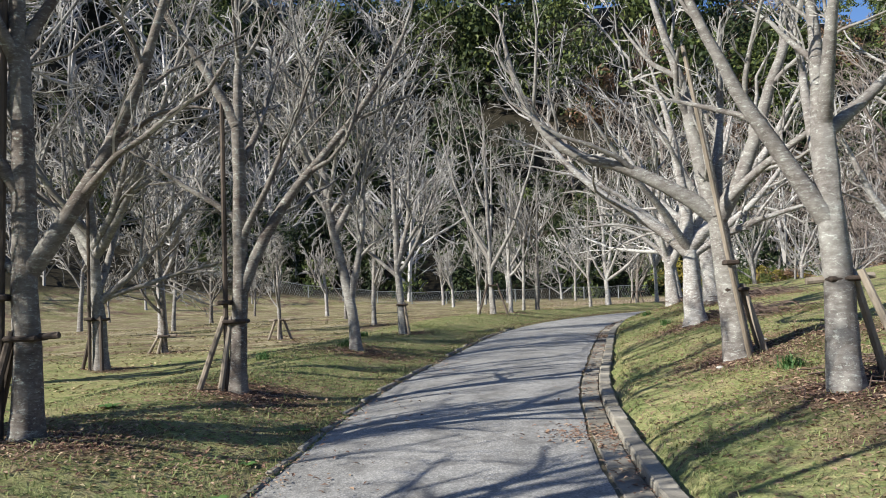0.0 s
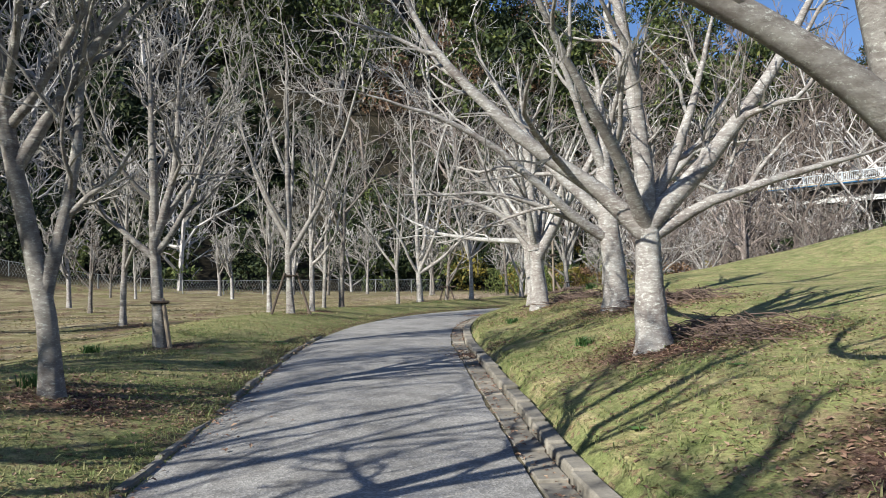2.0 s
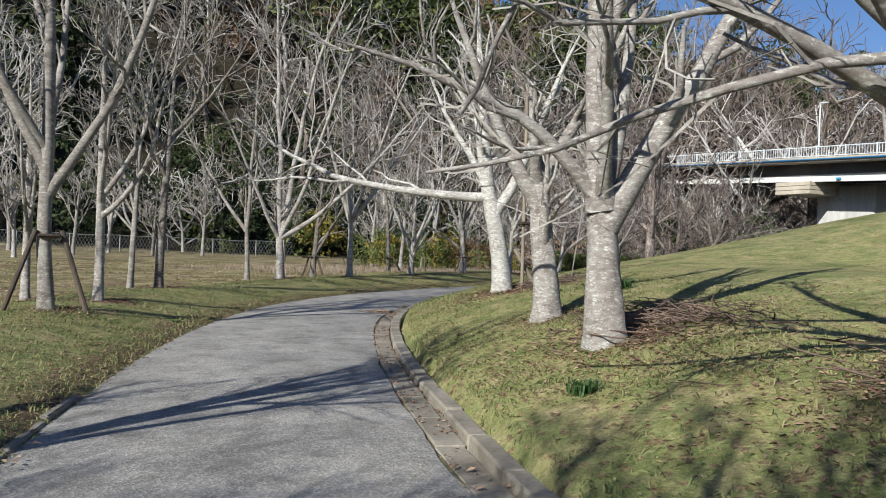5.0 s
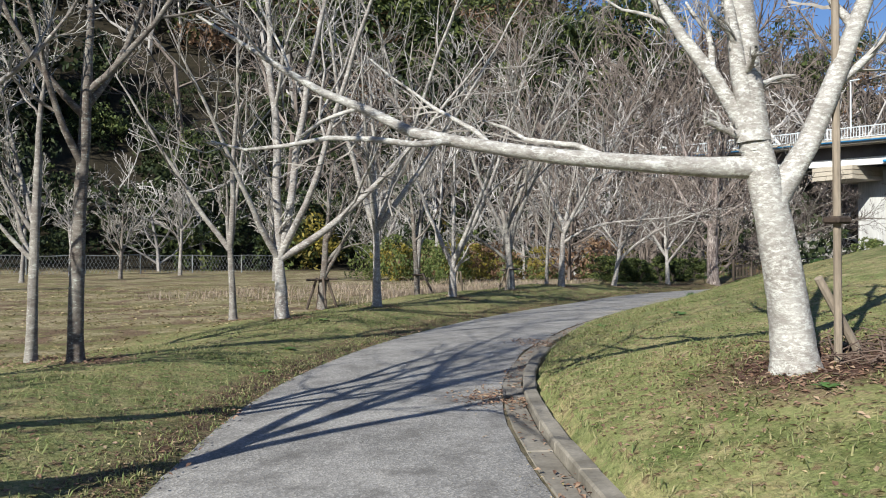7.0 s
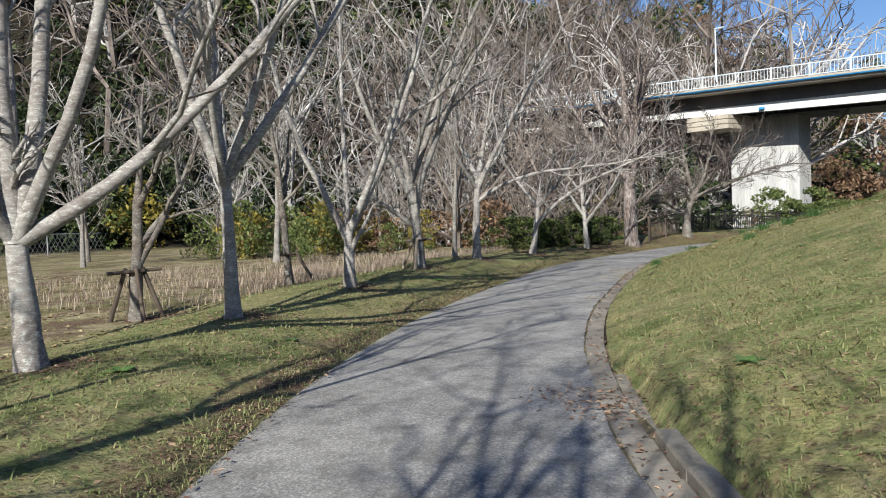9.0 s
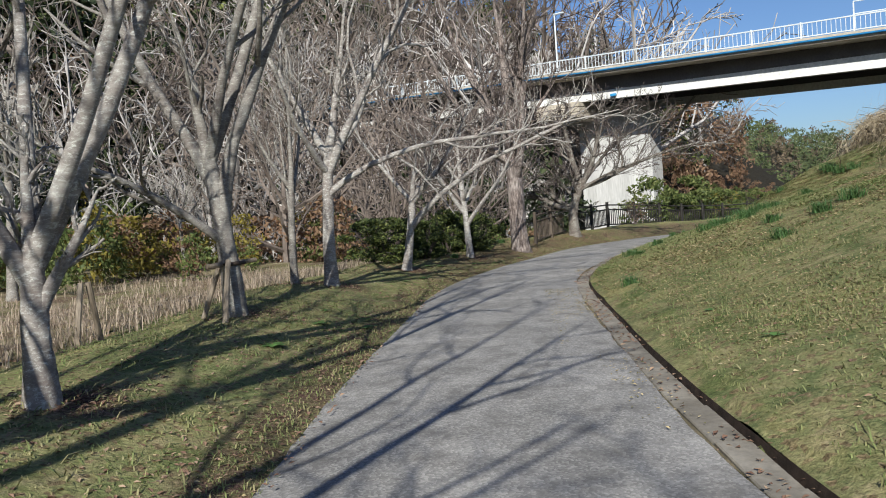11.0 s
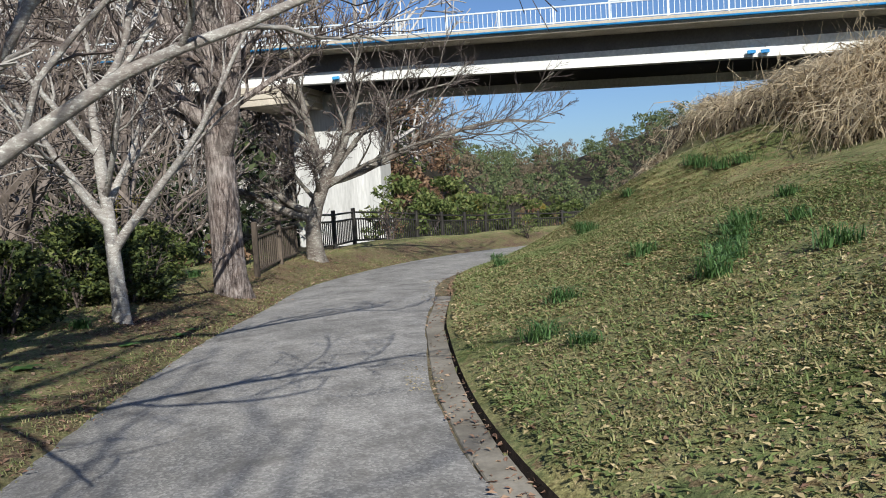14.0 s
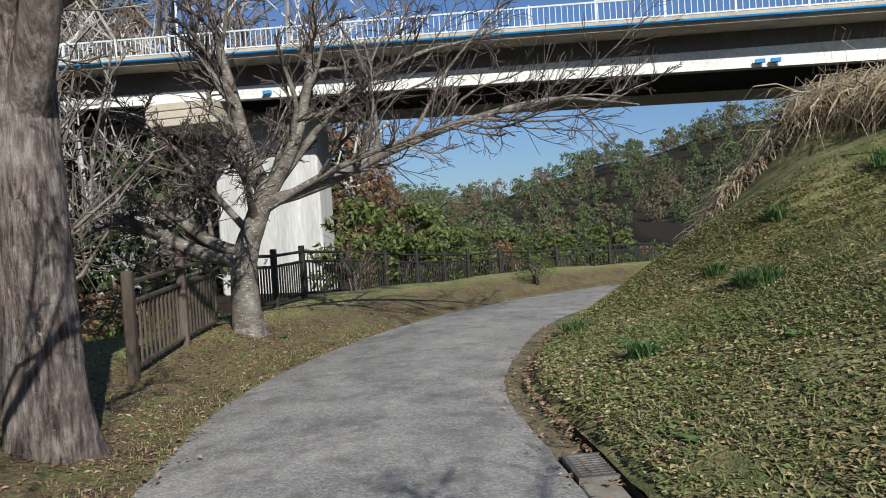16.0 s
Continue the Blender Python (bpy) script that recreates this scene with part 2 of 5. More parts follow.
    # Wood floor near black: shade between the trees is put into its colour.
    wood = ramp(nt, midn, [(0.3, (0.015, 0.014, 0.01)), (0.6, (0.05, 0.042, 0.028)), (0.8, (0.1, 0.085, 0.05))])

    def mask(ch, soft=0.25):
        s = nt.nodes.new("ShaderNodeMath")
        s.operation = "ADD"
        nt.links.new(sep.outputs[ch], s.inputs[0])
        s2 = nd(nt, "ShaderNodeMath")
        s2.operation = "MULTIPLY_ADD"
        s2.inputs[1].default_value, s2.inputs[2].default_value = 0.9, -0.45
        nt.links.new(midn, s2.inputs[0])
        nt.links.new(s2.outputs[0], s.inputs[1])
        return ramp(nt, s.outputs[0], [(0.5 - soft, grey(0)), (0.5 + soft, grey(1))])
    c = blend(nt, mask("Red"), lawn, meadow)
    c = blend(nt, mask("Green", 0.18), c, soil)
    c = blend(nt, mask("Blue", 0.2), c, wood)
    c = blend(nt, 0.5, c, ramp(nt, fine, [(0.36, grey(0.25)), (0.6, grey(1.0))]), "MULTIPLY")
    c = blend(nt, 0.32, c, ramp(nt, noisy(nt, v, 11.0, 5.0, 0.7), [(0.36, (0.42, 0.36, 0.3)), (0.56, grey(1.0))]), "MULTIPLY")
    nt.links.new(c, b.inputs["Base Color"])
    bump(nt, b, fine, 0.6, 0.03)
    return m


M_ASPHALT = make_asphalt()
M_GROUND = make_ground()
M_KERB = speckled("kerb_concrete", (0.14, 0.125, 0.1), (0.37, 0.335, 0.28), 3.0, 0.9, 0.004)
M_GUTTER = speckled("gutter_concrete", (0.15, 0.132, 0.105), (0.37, 0.335, 0.28), 2.2, 0.9, 0.004)
M_CONCRETE = speckled("pier_concrete", (0.44, 0.435, 0.42), (0.68, 0.675, 0.66), 1.1, 0.85, 0.004, stretch=(1, 1, 0.12))
M_CAP = speckled("cap_concrete", (0.42, 0.37, 0.3), (0.62, 0.55, 0.45), 1.0, 0.85)
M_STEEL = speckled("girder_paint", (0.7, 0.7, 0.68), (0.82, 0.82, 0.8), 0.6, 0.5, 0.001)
# Dark grey puts the deck's shade on the web into its colour.
M_WEB_SHADE = speckled("shaded_web_paint", (0.1, 0.095, 0.1), (0.17, 0.16, 0.165), 0.8, 0.6, 0.001)
# Near black, so that the shade under the deck is in the colour.
M_SOFFIT_SHADE = speckled("shaded_deck_underside", (0.02, 0.02, 0.022), (0.05, 0.047, 0.047), 0.5, 0.8, 0.002)
M_RAIL = speckled("rail_paint", (0.6, 0.66, 0.7), (0.74, 0.79, 0.82), 1.0, 0.45, 0.001)
M_BLUE = speckled("blue_pipe", (0.02, 0.2, 0.5), (0.05, 0.33, 0.66), 1.2, 0.4, 0.001)
M_FENCE = speckled("fence_wood", (0.04, 0.03, 0.023), (0.15, 0.118, 0.092), 6.0, 0.8, 0.003, stretch=(1, 1, 0.2))
M_FENCE_DARK = speckled("dark_fence_metal", (0.02, 0.019, 0.018), (0.05, 0.045, 0.04), 5.0, 0.6)
M_STAKE = speckled("weathered_stake", (0.14, 0.11, 0.08), (0.4, 0.335, 0.265), 5.0, 0.9, 0.003, stretch=(1, 1, 0.2))
M_STAKE_DARK = speckled("dark_stake", (0.045, 0.035, 0.028), (0.15, 0.115, 0.09), 5.0, 0.9, 0.003, stretch=(1, 1, 0.2))
M_WIRE = speckled("galvanised_wire", (0.2, 0.21, 0.21), (0.36, 0.37, 0.37), 2.0, 0.5, 0.001, metal=0.5)
M_IRON = speckled("grate_iron", (0.12, 0.11, 0.1), (0.3, 0.28, 0.26), 8.0, 0.6, metal=0.6)
M_SOIL = speckled("cut_soil", (0.02, 0.014, 0.01), (0.075, 0.05, 0.038), 14.0, 0.95, 0.01)
M_EARTH = speckled("mossy_earth", (0.07, 0.062, 0.03), (0.27, 0.22, 0.14), 7.0, 0.95, 0.01)
M_STONE = speckled("pale_stone", (0.3, 0.28, 0.25), (0.55, 0.52, 0.47), 9.0)
M_ROPE = speckled("palm_rope", (0.03, 0.022, 0.018), (0.09, 0.065, 0.05), 30.0)


def make_water():
    m, nt, b = mat("lake_water", 0.08, 0.5)
    b.inputs["Base Color"].default_value = (0.03, 0.05, 0.06, 1)
    bump(nt, b, noisy(nt, place(nt), 0.8, 4.0), 0.25, 0.2)
    return m


M_WATER = make_water()

# ---- mesh helpers ----


def mesh_from(name, verts, faces, material, smooth=False):
    """faces: an integer array, all of one size, or a list of such arrays."""
    me = bpy.data.meshes.new(name)
    groups = faces if isinstance(faces, list) else [faces]
    groups = [np.asarray(f, dtype=np.int32) for f in groups if len(f)]
    verts = np.asarray(verts, dtype=np.float32)
    me.vertices.add(len(verts))
    me.vertices.foreach_set("co", verts.ravel())
    loops = np.concatenate([f.ravel() for f in groups])
    sizes = np.concatenate([np.full(len(f), f.shape[1], dtype=np.int32) for f in groups])
    me.loops.add(len(loops))
    me.loops.foreach_set("vertex_index", loops)
    me.polygons.add(len(sizes))
    me.polygons.foreach_set("loop_start", np.concatenate([[0], np.cumsum(sizes)[:-1]]).astype(np.int32))
    me.polygons.foreach_set("use_smooth", np.full(len(sizes), smooth, dtype=bool))
    me.update(calc_edges=True)
    me.materials.append(material)
    return me


def piece(name, me, parent=None, label="", m=None):
    ob = new(name, me)
    ob.parent = parent
    if m is not None:
        ob.matrix_basis = m
    return tagged(ob, label) if label else ob


def part(name, bm, material, parent=None, label="", smooth=False):
    me = bpy.data.meshes.new(name)
    for f in bm.faces:
        f.smooth = smooth
    bm.to_mesh(me)
    bm.free()
    me.materials.append(material)
    return piece(name, me, parent, label)


def holder(name, at, label, category, group="", kind="", turn=0.0):
    ob = new(name)
    ob.empty_display_size = 0.1
    ob.matrix_basis = pose(*at, 0, 0, turn)
    return tagged(ob, label, category, group, kind)


def box(bm, size, at=(0, 0, 0), turn=0.0, bevel=0.0, tilt=None):
    m = Matrix.Translation(at) @ Matrix.Rotation(radians(turn), 4, "Z")
    if tilt is not None:
        m = m @ tilt
    r = bmesh.ops.create_cube(bm, size=1, matrix=m @ Matrix.Diagonal((*size, 1)))
    if bevel:
        es = list({e for v in r["verts"] for e in v.link_edges})
        bmesh.ops.bevel(bm, geom=es, offset=bevel, segments=1, affect="EDGES")


def rod(bm, a, b, r0, r1=None, sides=8):
    a, b = Vector(a), Vector(b)
    d = b - a
    bmesh.ops.create_cone(bm, cap_ends=True, segments=sides, radius1=r0, radius2=r0 if r1 is None else r1, depth=d.length,
                          matrix=Matrix.Translation((a + b) / 2) @ d.to_track_quat("Z", "Y").to_matrix().to_4x4())


def tubes(P, R, sides):
    """Vertices and quads of tubes round polylines P (n, k, 3) with radii R (n, k)."""
    n, k, _ = P.shape
    T = np.gradient(P, axis=1)
    T /= np.linalg.norm(T, axis=2, keepdims=True) + 1e-9
    mean = T.mean(axis=1)
    ref = np.where(np.abs(mean[:, 2:3]) > 0.8, np.array([[1.0, 0, 0]]), np.array([[0, 0, 1.0]]))[:, None, :]
    U = np.cross(T, ref)
    U /= np.linalg.norm(U, axis=2, keepdims=True) + 1e-9
    V = np.cross(T, U)
    a = np.arange(sides) * 2 * np.pi / sides
    ring = U[:, :, None, :] * np.cos(a)[None, None, :, None] + V[:, :, None, :] * np.sin(a)[None, None, :, None]
    verts = (P[:, :, None, :] + ring * R[:, :, None, None]).reshape(-1, 3)
    idx = np.arange(n * k * sides).reshape(n, k, sides)
    nxt = np.roll(idx, -1, axis=2)
    quads = np.stack([idx[:, :-1], nxt[:, :-1], nxt[:, 1:], idx[:, 1:]], axis=-1).reshape(-1, 4)
    return verts, quads


def merge(blocks):
    vs, fs, o = [], [], 0
    for v, f in blocks:
        vs.append(v)
        fs.append(f + o)
        o += len(v)
    return np.concatenate(vs), np.concatenate(fs)


# ---- the path's line and the lie of the land ----
LINE = [(-0.9, -30.0, -0.3), (-0.7, -12.0, -0.25), (-0.35, -3.0, -0.23), (-0.14, 3.0, -0.22), (0.05, 5.5, -0.17), (0.35, 7.6, -0.11), (0.84, 9.8, -0.05),
        (1.39, 12.21, 0.01), (1.98, 14.62, 0.04), (2.79, 17.22, 0.05), (3.84, 19.81, 0.04), (5.1, 22.1, 0.03), (6.76, 24.14, 0.02), (8.71, 25.99, 0.0),
        (11.01, 27.78, -0.02), (14.02, 29.77, -0.05), (17.24, 31.72, -0.07), (20.33, 32.9, -0.09), (22.69, 33.53, -0.11), (24.59, 34.02, -0.12), (26.3, 34.06, -0.12),
        (28.2, 33.88, -0.13), (30.2, 33.36, -0.15), (32.4, 32.5, -0.2), (34.8, 30.9, -0.25), (36.9, 27.4, -0.3), (38.5, 14.0, -0.3)]
HALF, GUT, KERB = 0.92, 1.08, 1.2


def smooth_line(pts, n):
    """n even steps of a Catmull-Rom curve through pts."""
    p = np.array(pts)
    p = np.vstack([2 * p[0] - p[1], p, 2 * p[-1] - p[-2]])
    out = []
    for i in range(1, len(p) - 2):
        t = np.linspace(0, 1, 24, endpoint=False)[:, None]
        a, b, c, d = p[i - 1], p[i], p[i + 1], p[i + 2]
        out.append(0.5 * (2 * b + (c - a) * t + (2 * a - 5 * b + 4 * c - d) * t ** 2 + (3 * b - a - 3 * c + d) * t ** 3))
    q = np.vstack(out + [p[-2][None]])
    s = np.concatenate([[0], np.cumsum(np.linalg.norm(np.diff(q[:, :2], axis=0), axis=1))])
    u = np.linspace(0, s[-1], n)
    return np.stack([np.interp(u, s, q[:, j]) for j in range(q.shape[1])], axis=1), u


PL, PS = smooth_line(LINE, 900)
PT = np.gradient(PL[:, :2], axis=0)
PT /= np.linalg.norm(PT, axis=1, keepdims=True)
PN = np.stack([PT[:, 1], -PT[:, 0]], axis=1)          # to the right of the walk
S0 = float(np.interp(3.0, PL[:, 1], PS))              # where y = 3


def along(x, y):
    """The nearest place on the path: its step, the distance to the right, the height there."""
    x, y = np.atleast_1d(x).astype(float), np.atleast_1d(y).astype(float)
    i = np.zeros(len(x), dtype=int)
    for k in range(0, len(x), 20000):
        dx = x[k:k + 20000, None] - PL[None, ::3, 0]
        dy = y[k:k + 20000, None] - PL[None, ::3, 1]
        i[k:k + 20000] = np.argmin(dx * dx + dy * dy, axis=1) * 3
    off = np.stack([x - PL[i, 0], y - PL[i, 1]], axis=1)
    side = (off * PN[i]).sum(axis=1)
    r = np.linalg.norm(off, axis=1)
    return i, np.where(side >= 0, r, -r), PL[i, 2]


def step01(v, a, b):
    t = np.clip((v - a) / (b - a), 0, 1)
    return t * t * (3 - 2 * t)


def land(x, y):
    """Height of the ground."""
    x, y = np.atleast_1d(x).astype(float), np.atleast_1d(y).astype(float)
    i, d, z = along(x, y)
    s = PS[i] - S0 + np.clip((x - PL[i, 0]) * PT[i, 0] + (y - PL[i, 1]) * PT[i, 1], -0.3, 0.3)
    wave = 0.035 * np.sin(x * 0.9 + 1.3) * np.sin(y * 0.8 + 0.4) + 0.02 * np.sin(x * 2.3) * np.sin(y * 1.9 + 1)
    early = np.interp(d, [KERB, 1.8, 2.3, 2.9, 5, 9, 14, 40], [0.07, 0.24, 0.38, 0.47, 0.7, 0.86, 0.95, 1.1])
    late = np.interp(d, [KERB, 2.2, 3.5, 5, 7, 9, 14, 40], [0.04, 0.3, 0.7, 1.1, 1.65, 2.1, 2.4, 2.6])
    early = early * np.interp(s, [0, 3, 6, 11, 14], [0.65, 0.75, 1.0, 1.0, 1.15])
    bank = early + (late - early) * step01(s, 19, 29)
    end = np.interp(d, [KERB, 1.7, 2.3, 3.5, 5, 7, 9, 40], [0.04, 0.44, 0.9, 1.6, 2.1, 2.5, 2.7, 2.8])
    bank = bank + (end - bank) * step01(s, 44.5, 49)
    bank = bank + 0.03 * step01(s, 23, 26)
    right = z + bank + wave * step01(d, 1.3, 3)
    rise = np.interp(s, [0, 7, 10, 16, 22, 25, 30, 40, 46], [0.24, 0.18, 0.1, 0.2, 0.15, 0.2, 0.27, 0.2, 0.26])
    left = z + 0.015 + rise * step01(-d, 0.95, 2.2) - 0.16 * step01(-d, 2.7, 4.3) + wave * step01(-d, 1.3, 3)
    # the river's bed behind the fence, and the shore beyond the bend
    left = left - 1.9 * step01(-d, 3.0, 9.0) * step01(x, 21, 27) * (1 - 0.6 * step01(x, 30, 36))
    h = np.where(d > 0, right, left)
    back = 0.1 * step01(s, 23, 26)
    flat = np.where(d > 0, step01(d, 1.2 - back, 1.27 - back), step01(-d, HALF - 0.1, HALF + 0.14))
    h = h * flat + (z - 0.07) * (1 - flat)
    h = h + 0.7 * np.exp(-((x - 31.2) ** 2 + (y - 29.4) ** 2) / 1.6) * (d > 1.4)
    # the wooded hill round the meadow
    az = np.degrees(np.arctan2(y - 22, x - 5))
    r = np.hypot(x - 5, y - 22)
    top = np.interp(az, [-180, -120, -60, -12, 14, 19, 22, 26, 31, 38, 55, 75, 180], [40, 8, 2, 0, 0, 8, 14, 19, 24, 30, 38, 50, 42])
    near = np.interp(az, [-180, -60, -12, 14, 24, 60, 90, 130, 180], [30, 60, 60, 52, 52, 42, 37, 30, 30])
    h = h + top * step01(r, near, near + 75)
    # down to the lake
    h = h - 1.2 * step01(x, 42, 60) * step01(az, -50, -25) * (1 - step01(az, 12, 22))
    h = h - 3.0 * step01(x, 60, 80) * step01(az, 0, 2.5) * (1 - step01(az, 7, 9.5))
    # far hills past the lake
    far = np.hypot(x - 20, y - 32)
    ridge = 26 + 7 * np.sin(az * 0.16 + 2.2) + 3 * np.sin(az * 0.5)
    ridge = ridge + 17 * step01(-az, -4, 12)
    return h + ridge * step01(far, 150, 430) * (az < 60) * (az > -80)


def on_land(x, y):
    return float(land(x, y)[0])

# ---- the ground, one sheet ----
rng = np.random.default_rng(7)


def spaced(lo, hi, step, far_lo, far_hi):
    mid = np.arange(lo, hi + 1e-6, step)
    out, back = [], []
    g, v = step, hi
    while v < far_hi:
        g *= 1.18
        v += g
        out.append(v)
    g, v = step, lo
    while v > far_lo:
        g *= 1.18
        v -= g
        back.append(v)
    return np.concatenate([back[::-1], mid, out])


GX, GY = spaced(-5, 35, 0.16, -1500, 1500), spaced(-3, 39, 0.16, -1500, 1500)
gx, gy = (a.ravel() for a in np.meshgrid(GX, GY, indexing="xy"))
gz = land(gx, gy)
gi = np.arange(len(gx)).reshape(len(GY), len(GX))
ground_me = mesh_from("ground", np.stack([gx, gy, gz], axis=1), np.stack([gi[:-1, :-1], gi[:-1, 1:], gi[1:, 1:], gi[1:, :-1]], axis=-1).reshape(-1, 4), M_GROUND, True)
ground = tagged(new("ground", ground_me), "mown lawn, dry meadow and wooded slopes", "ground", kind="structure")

# trees that stand on the lawn: bases, for the litter rings and the planting below
RIGHT_ROW = {"R1": (2.43, 4.84), "R2": (2.45, 6.66), "R3": (3.09, 9.76), "R4": (4.23, 12.44), "R5": (4.3, 14.8), "R6": (6.1, 18.96), "R7": (4.75, 16.1)}
LEFT_ROW = {"L1": (-2.42, 4.6), "L2": (-1.73, 6.61), "L3": (-4.5, 10.4), "L4": (-1.13, 10.04), "L5": (-0.72, 13.84), "L5b": (-1.73, 19.6), "L6": (-3.29, 15.9), "L6b": (-4.59, 13.05),
            "L7": (1.21, 19.26), "L7b": (1.75, 20.6), "L7c": (2.44, 24.2), "L7d": (2.76, 23.4), "L8": (1.0, 22.3),
            "m1": (5.22, 28.09), "m2": (5.57, 26.78), "m3": (7.38, 30.22), "m4": (7.55, 28.03), "m5": (10.07, 31.6), "m6": (9.8, 29.53), "m7": (12.41, 31.45),
            "m9": (14.85, 32.75), "m9b": (14.9, 33.5), "m10": (17.57, 33.89), "m11": (20.55, 34.77), "B1": (22.93, 35.12), "B2": (26.75, 35.82)}


def bell(px, py, x, y, r):
    return np.exp(-((px - x) ** 2 + (py - y) ** 2) / (r * r))


i0, d0, _ = along(gx, gy)
s0 = PS[i0] - S0
litter = np.zeros(len(gx))
for n, (bx, by) in {**RIGHT_ROW, **LEFT_ROW}.items():
    litter = np.maximum(litter, (0.85 if n[0] == "R" else 0.75) * bell(gx, gy, bx + 0.15, by, 0.8 if n in ("R1", "R2", "R3", "R4", "L1", "L2", "L4", "R6") else 0.45))
for bx, by, amount, size in ((4.0, 9.6, 0.6, 0.8), (3.0, 5.2, 0.7, 0.9), (3.4, 6.9, 0.65, 0.9), (2.5, 7.7, 0.45, 0.5), (2.1, 3.9, 0.55, 0.7), (4.9, 12.3, 0.6, 0.9), (3.4, 11.4, 0.4, 0.5)):
    litter = np.maximum(litter, amount * bell(gx, gy, bx, by, size))
litter = np.maximum(litter, (0.42 + 0.2 * step01(s0, 4, 12)) * np.exp(-((d0 + 1.1) / 0.3) ** 2))
litter = np.maximum(litter, 0.3 * np.exp(-((d0 + 1.5) / 0.6) ** 2) * step01(s0, 24, 30) + 0.28 * np.exp(-((d0 + 1.7) / 0.8) ** 2) * step01(s0, 36, 40))
azg = np.degrees(np.arctan2(gy - 22, gx - 5))
rg = np.hypot(gx - 5, gy - 22)
# Wood-floor mask; it brings the floor colour darkened for shade.
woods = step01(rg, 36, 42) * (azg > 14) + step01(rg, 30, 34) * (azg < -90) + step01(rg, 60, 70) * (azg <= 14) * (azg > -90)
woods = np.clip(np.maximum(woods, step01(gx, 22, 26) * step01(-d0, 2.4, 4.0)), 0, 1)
meadow = step01(-d0, 2.6, 5.0) * step01(s0, 5, 12)
meadow = np.maximum(meadow, 0.9 * step01(-d0, 6, 9) * (gy > 8))
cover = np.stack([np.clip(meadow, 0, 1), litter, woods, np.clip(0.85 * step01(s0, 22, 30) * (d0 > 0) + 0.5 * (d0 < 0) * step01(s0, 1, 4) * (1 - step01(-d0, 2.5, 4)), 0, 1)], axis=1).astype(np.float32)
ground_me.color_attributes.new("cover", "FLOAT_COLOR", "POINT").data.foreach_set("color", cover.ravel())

# ---- path, gutter and kerb ----
edge_gen = np.random.default_rng(17)
rough = edge_gen.normal(0, 1, (4, len(PS)))
for k_, w_ in enumerate((9, 3, 17, 4)):
    rough[k_] = np.convolve(rough[k_], np.ones(w_) / w_ ** 0.5, "same")


def ribbon(name, offs, lift, material, label, category, s_from, s_to, ragged=0.0):
    """A strip along the path: offsets to the right, heights; its outer edges may wander."""
    pick = np.where((PS - S0 >= s_from) & (PS - S0 <= s_to))[0]
    rows = []
    for o, l in zip(offs, lift):
        p = PL[pick].copy()
        w = o
        if ragged and o == offs[0]:
            w = o + ragged * (0.8 * rough[0, pick] + 0.25 * rough[1, pick])
        if ragged and o == offs[-1]:
            w = o - ragged * (1.0 + 0.8 * rough[2, pick] + 0.25 * rough[3, pick])
        p[:, :2] += PN[pick] * np.reshape(w, (-1, 1))
        p[:, 2] += l
        rows.append(p)
    v = np.stack(rows, axis=1)
    k = len(offs)
    ix = np.arange(len(pick) * k).reshape(-1, k)
    f = np.stack([ix[:-1, :-1], ix[:-1, 1:], ix[1:, 1:], ix[1:, :-1]], axis=-1).reshape(-1, 4)
    return tagged(new(name, mesh_from(name, v.reshape(-1, 3), f, material, True)), label, category, kind="structure")


crown = [-HALF - 0.06, -0.6, -0.2, 0.2, 0.6, HALF]
ribbon("path", crown, [-0.02, 0.005, 0.012, 0.012, 0.006, -0.004], M_ASPHALT, "worn grey asphalt footpath with fine stones", "path", -32, 66, 0.014)
ribbon("gutter_bed", [HALF - 0.3, HALF - 0.03, HALF + 0.02, KERB + 0.02], [-0.03, -0.012, -0.02, -0.06], M_EARTH, "soil bed below the gutter slabs", "gutter", -32, 66)

ribbon("lawn_edge", [GUT - 0.006, GUT + 0.014], [-0.05, 0.026], M_SOIL, "dark cut edge of the lawn above the gutter", "lawn edge", 25.4, 41.9)
lip_at = np.where((PS - S0 >= 23) & (PS - S0 <= 56))[0]
lip_rows = []
for o_, base_, lift_ in ((GUT + 0.014, 0.026, None), (GUT + 0.07, 0.044, None), (GUT + 0.36, None, 0.014)):
    q = PL[lip_at].copy()
    q[:, :2] += PN[lip_at] * o_
    q[:, 2] = q[:, 2] + base_ if lift_ is None else land(q[:, 0], q[:, 1]) + lift_
    fade = step01(PS[lip_at] - S0, 23.2, 26.0) * (1 - step01(PS[lip_at] - S0, 41.3, 42.3))
    q[:, 2] = q[:, 2] * fade + (land(q[:, 0], q[:, 1]) - 0.03) * (1 - fade) + 0.009 * rough[1, lip_at]
    lip_rows.append(q)
lip_v = np.stack(lip_rows, axis=1)
lip_i = np.arange(len(lip_at) * 3).reshape(-1, 3)
tagged(new("lawn_lip", mesh_from("lawn_lip", lip_v.reshape(-1, 3), np.stack([lip_i[:-1, :-1], lip_i[:-1, 1:], lip_i[1:, 1:], lip_i[1:, :-1]], axis=-1).reshape(-1, 4), M_GROUND, True)), "turf overhanging the gutter", "lawn edge", kind="structure")
gutter = holder("gutter", (0, 0, 0), "row of weathered concrete gutter slabs beside the path", "gutter", kind="structure")
kerb = holder("kerb", (0, 0, 0), "low concrete kerb blocks along the lawn bank", "kerb", kind="structure")


def slab_mesh(name, size, bevel, material):
    bm = bmesh.new()
    box(bm, size, bevel=bevel)
    me = bpy.data.meshes.new(name)
    bm.to_mesh(me)
    bm.free()
    me.materials.append(material)
    return me


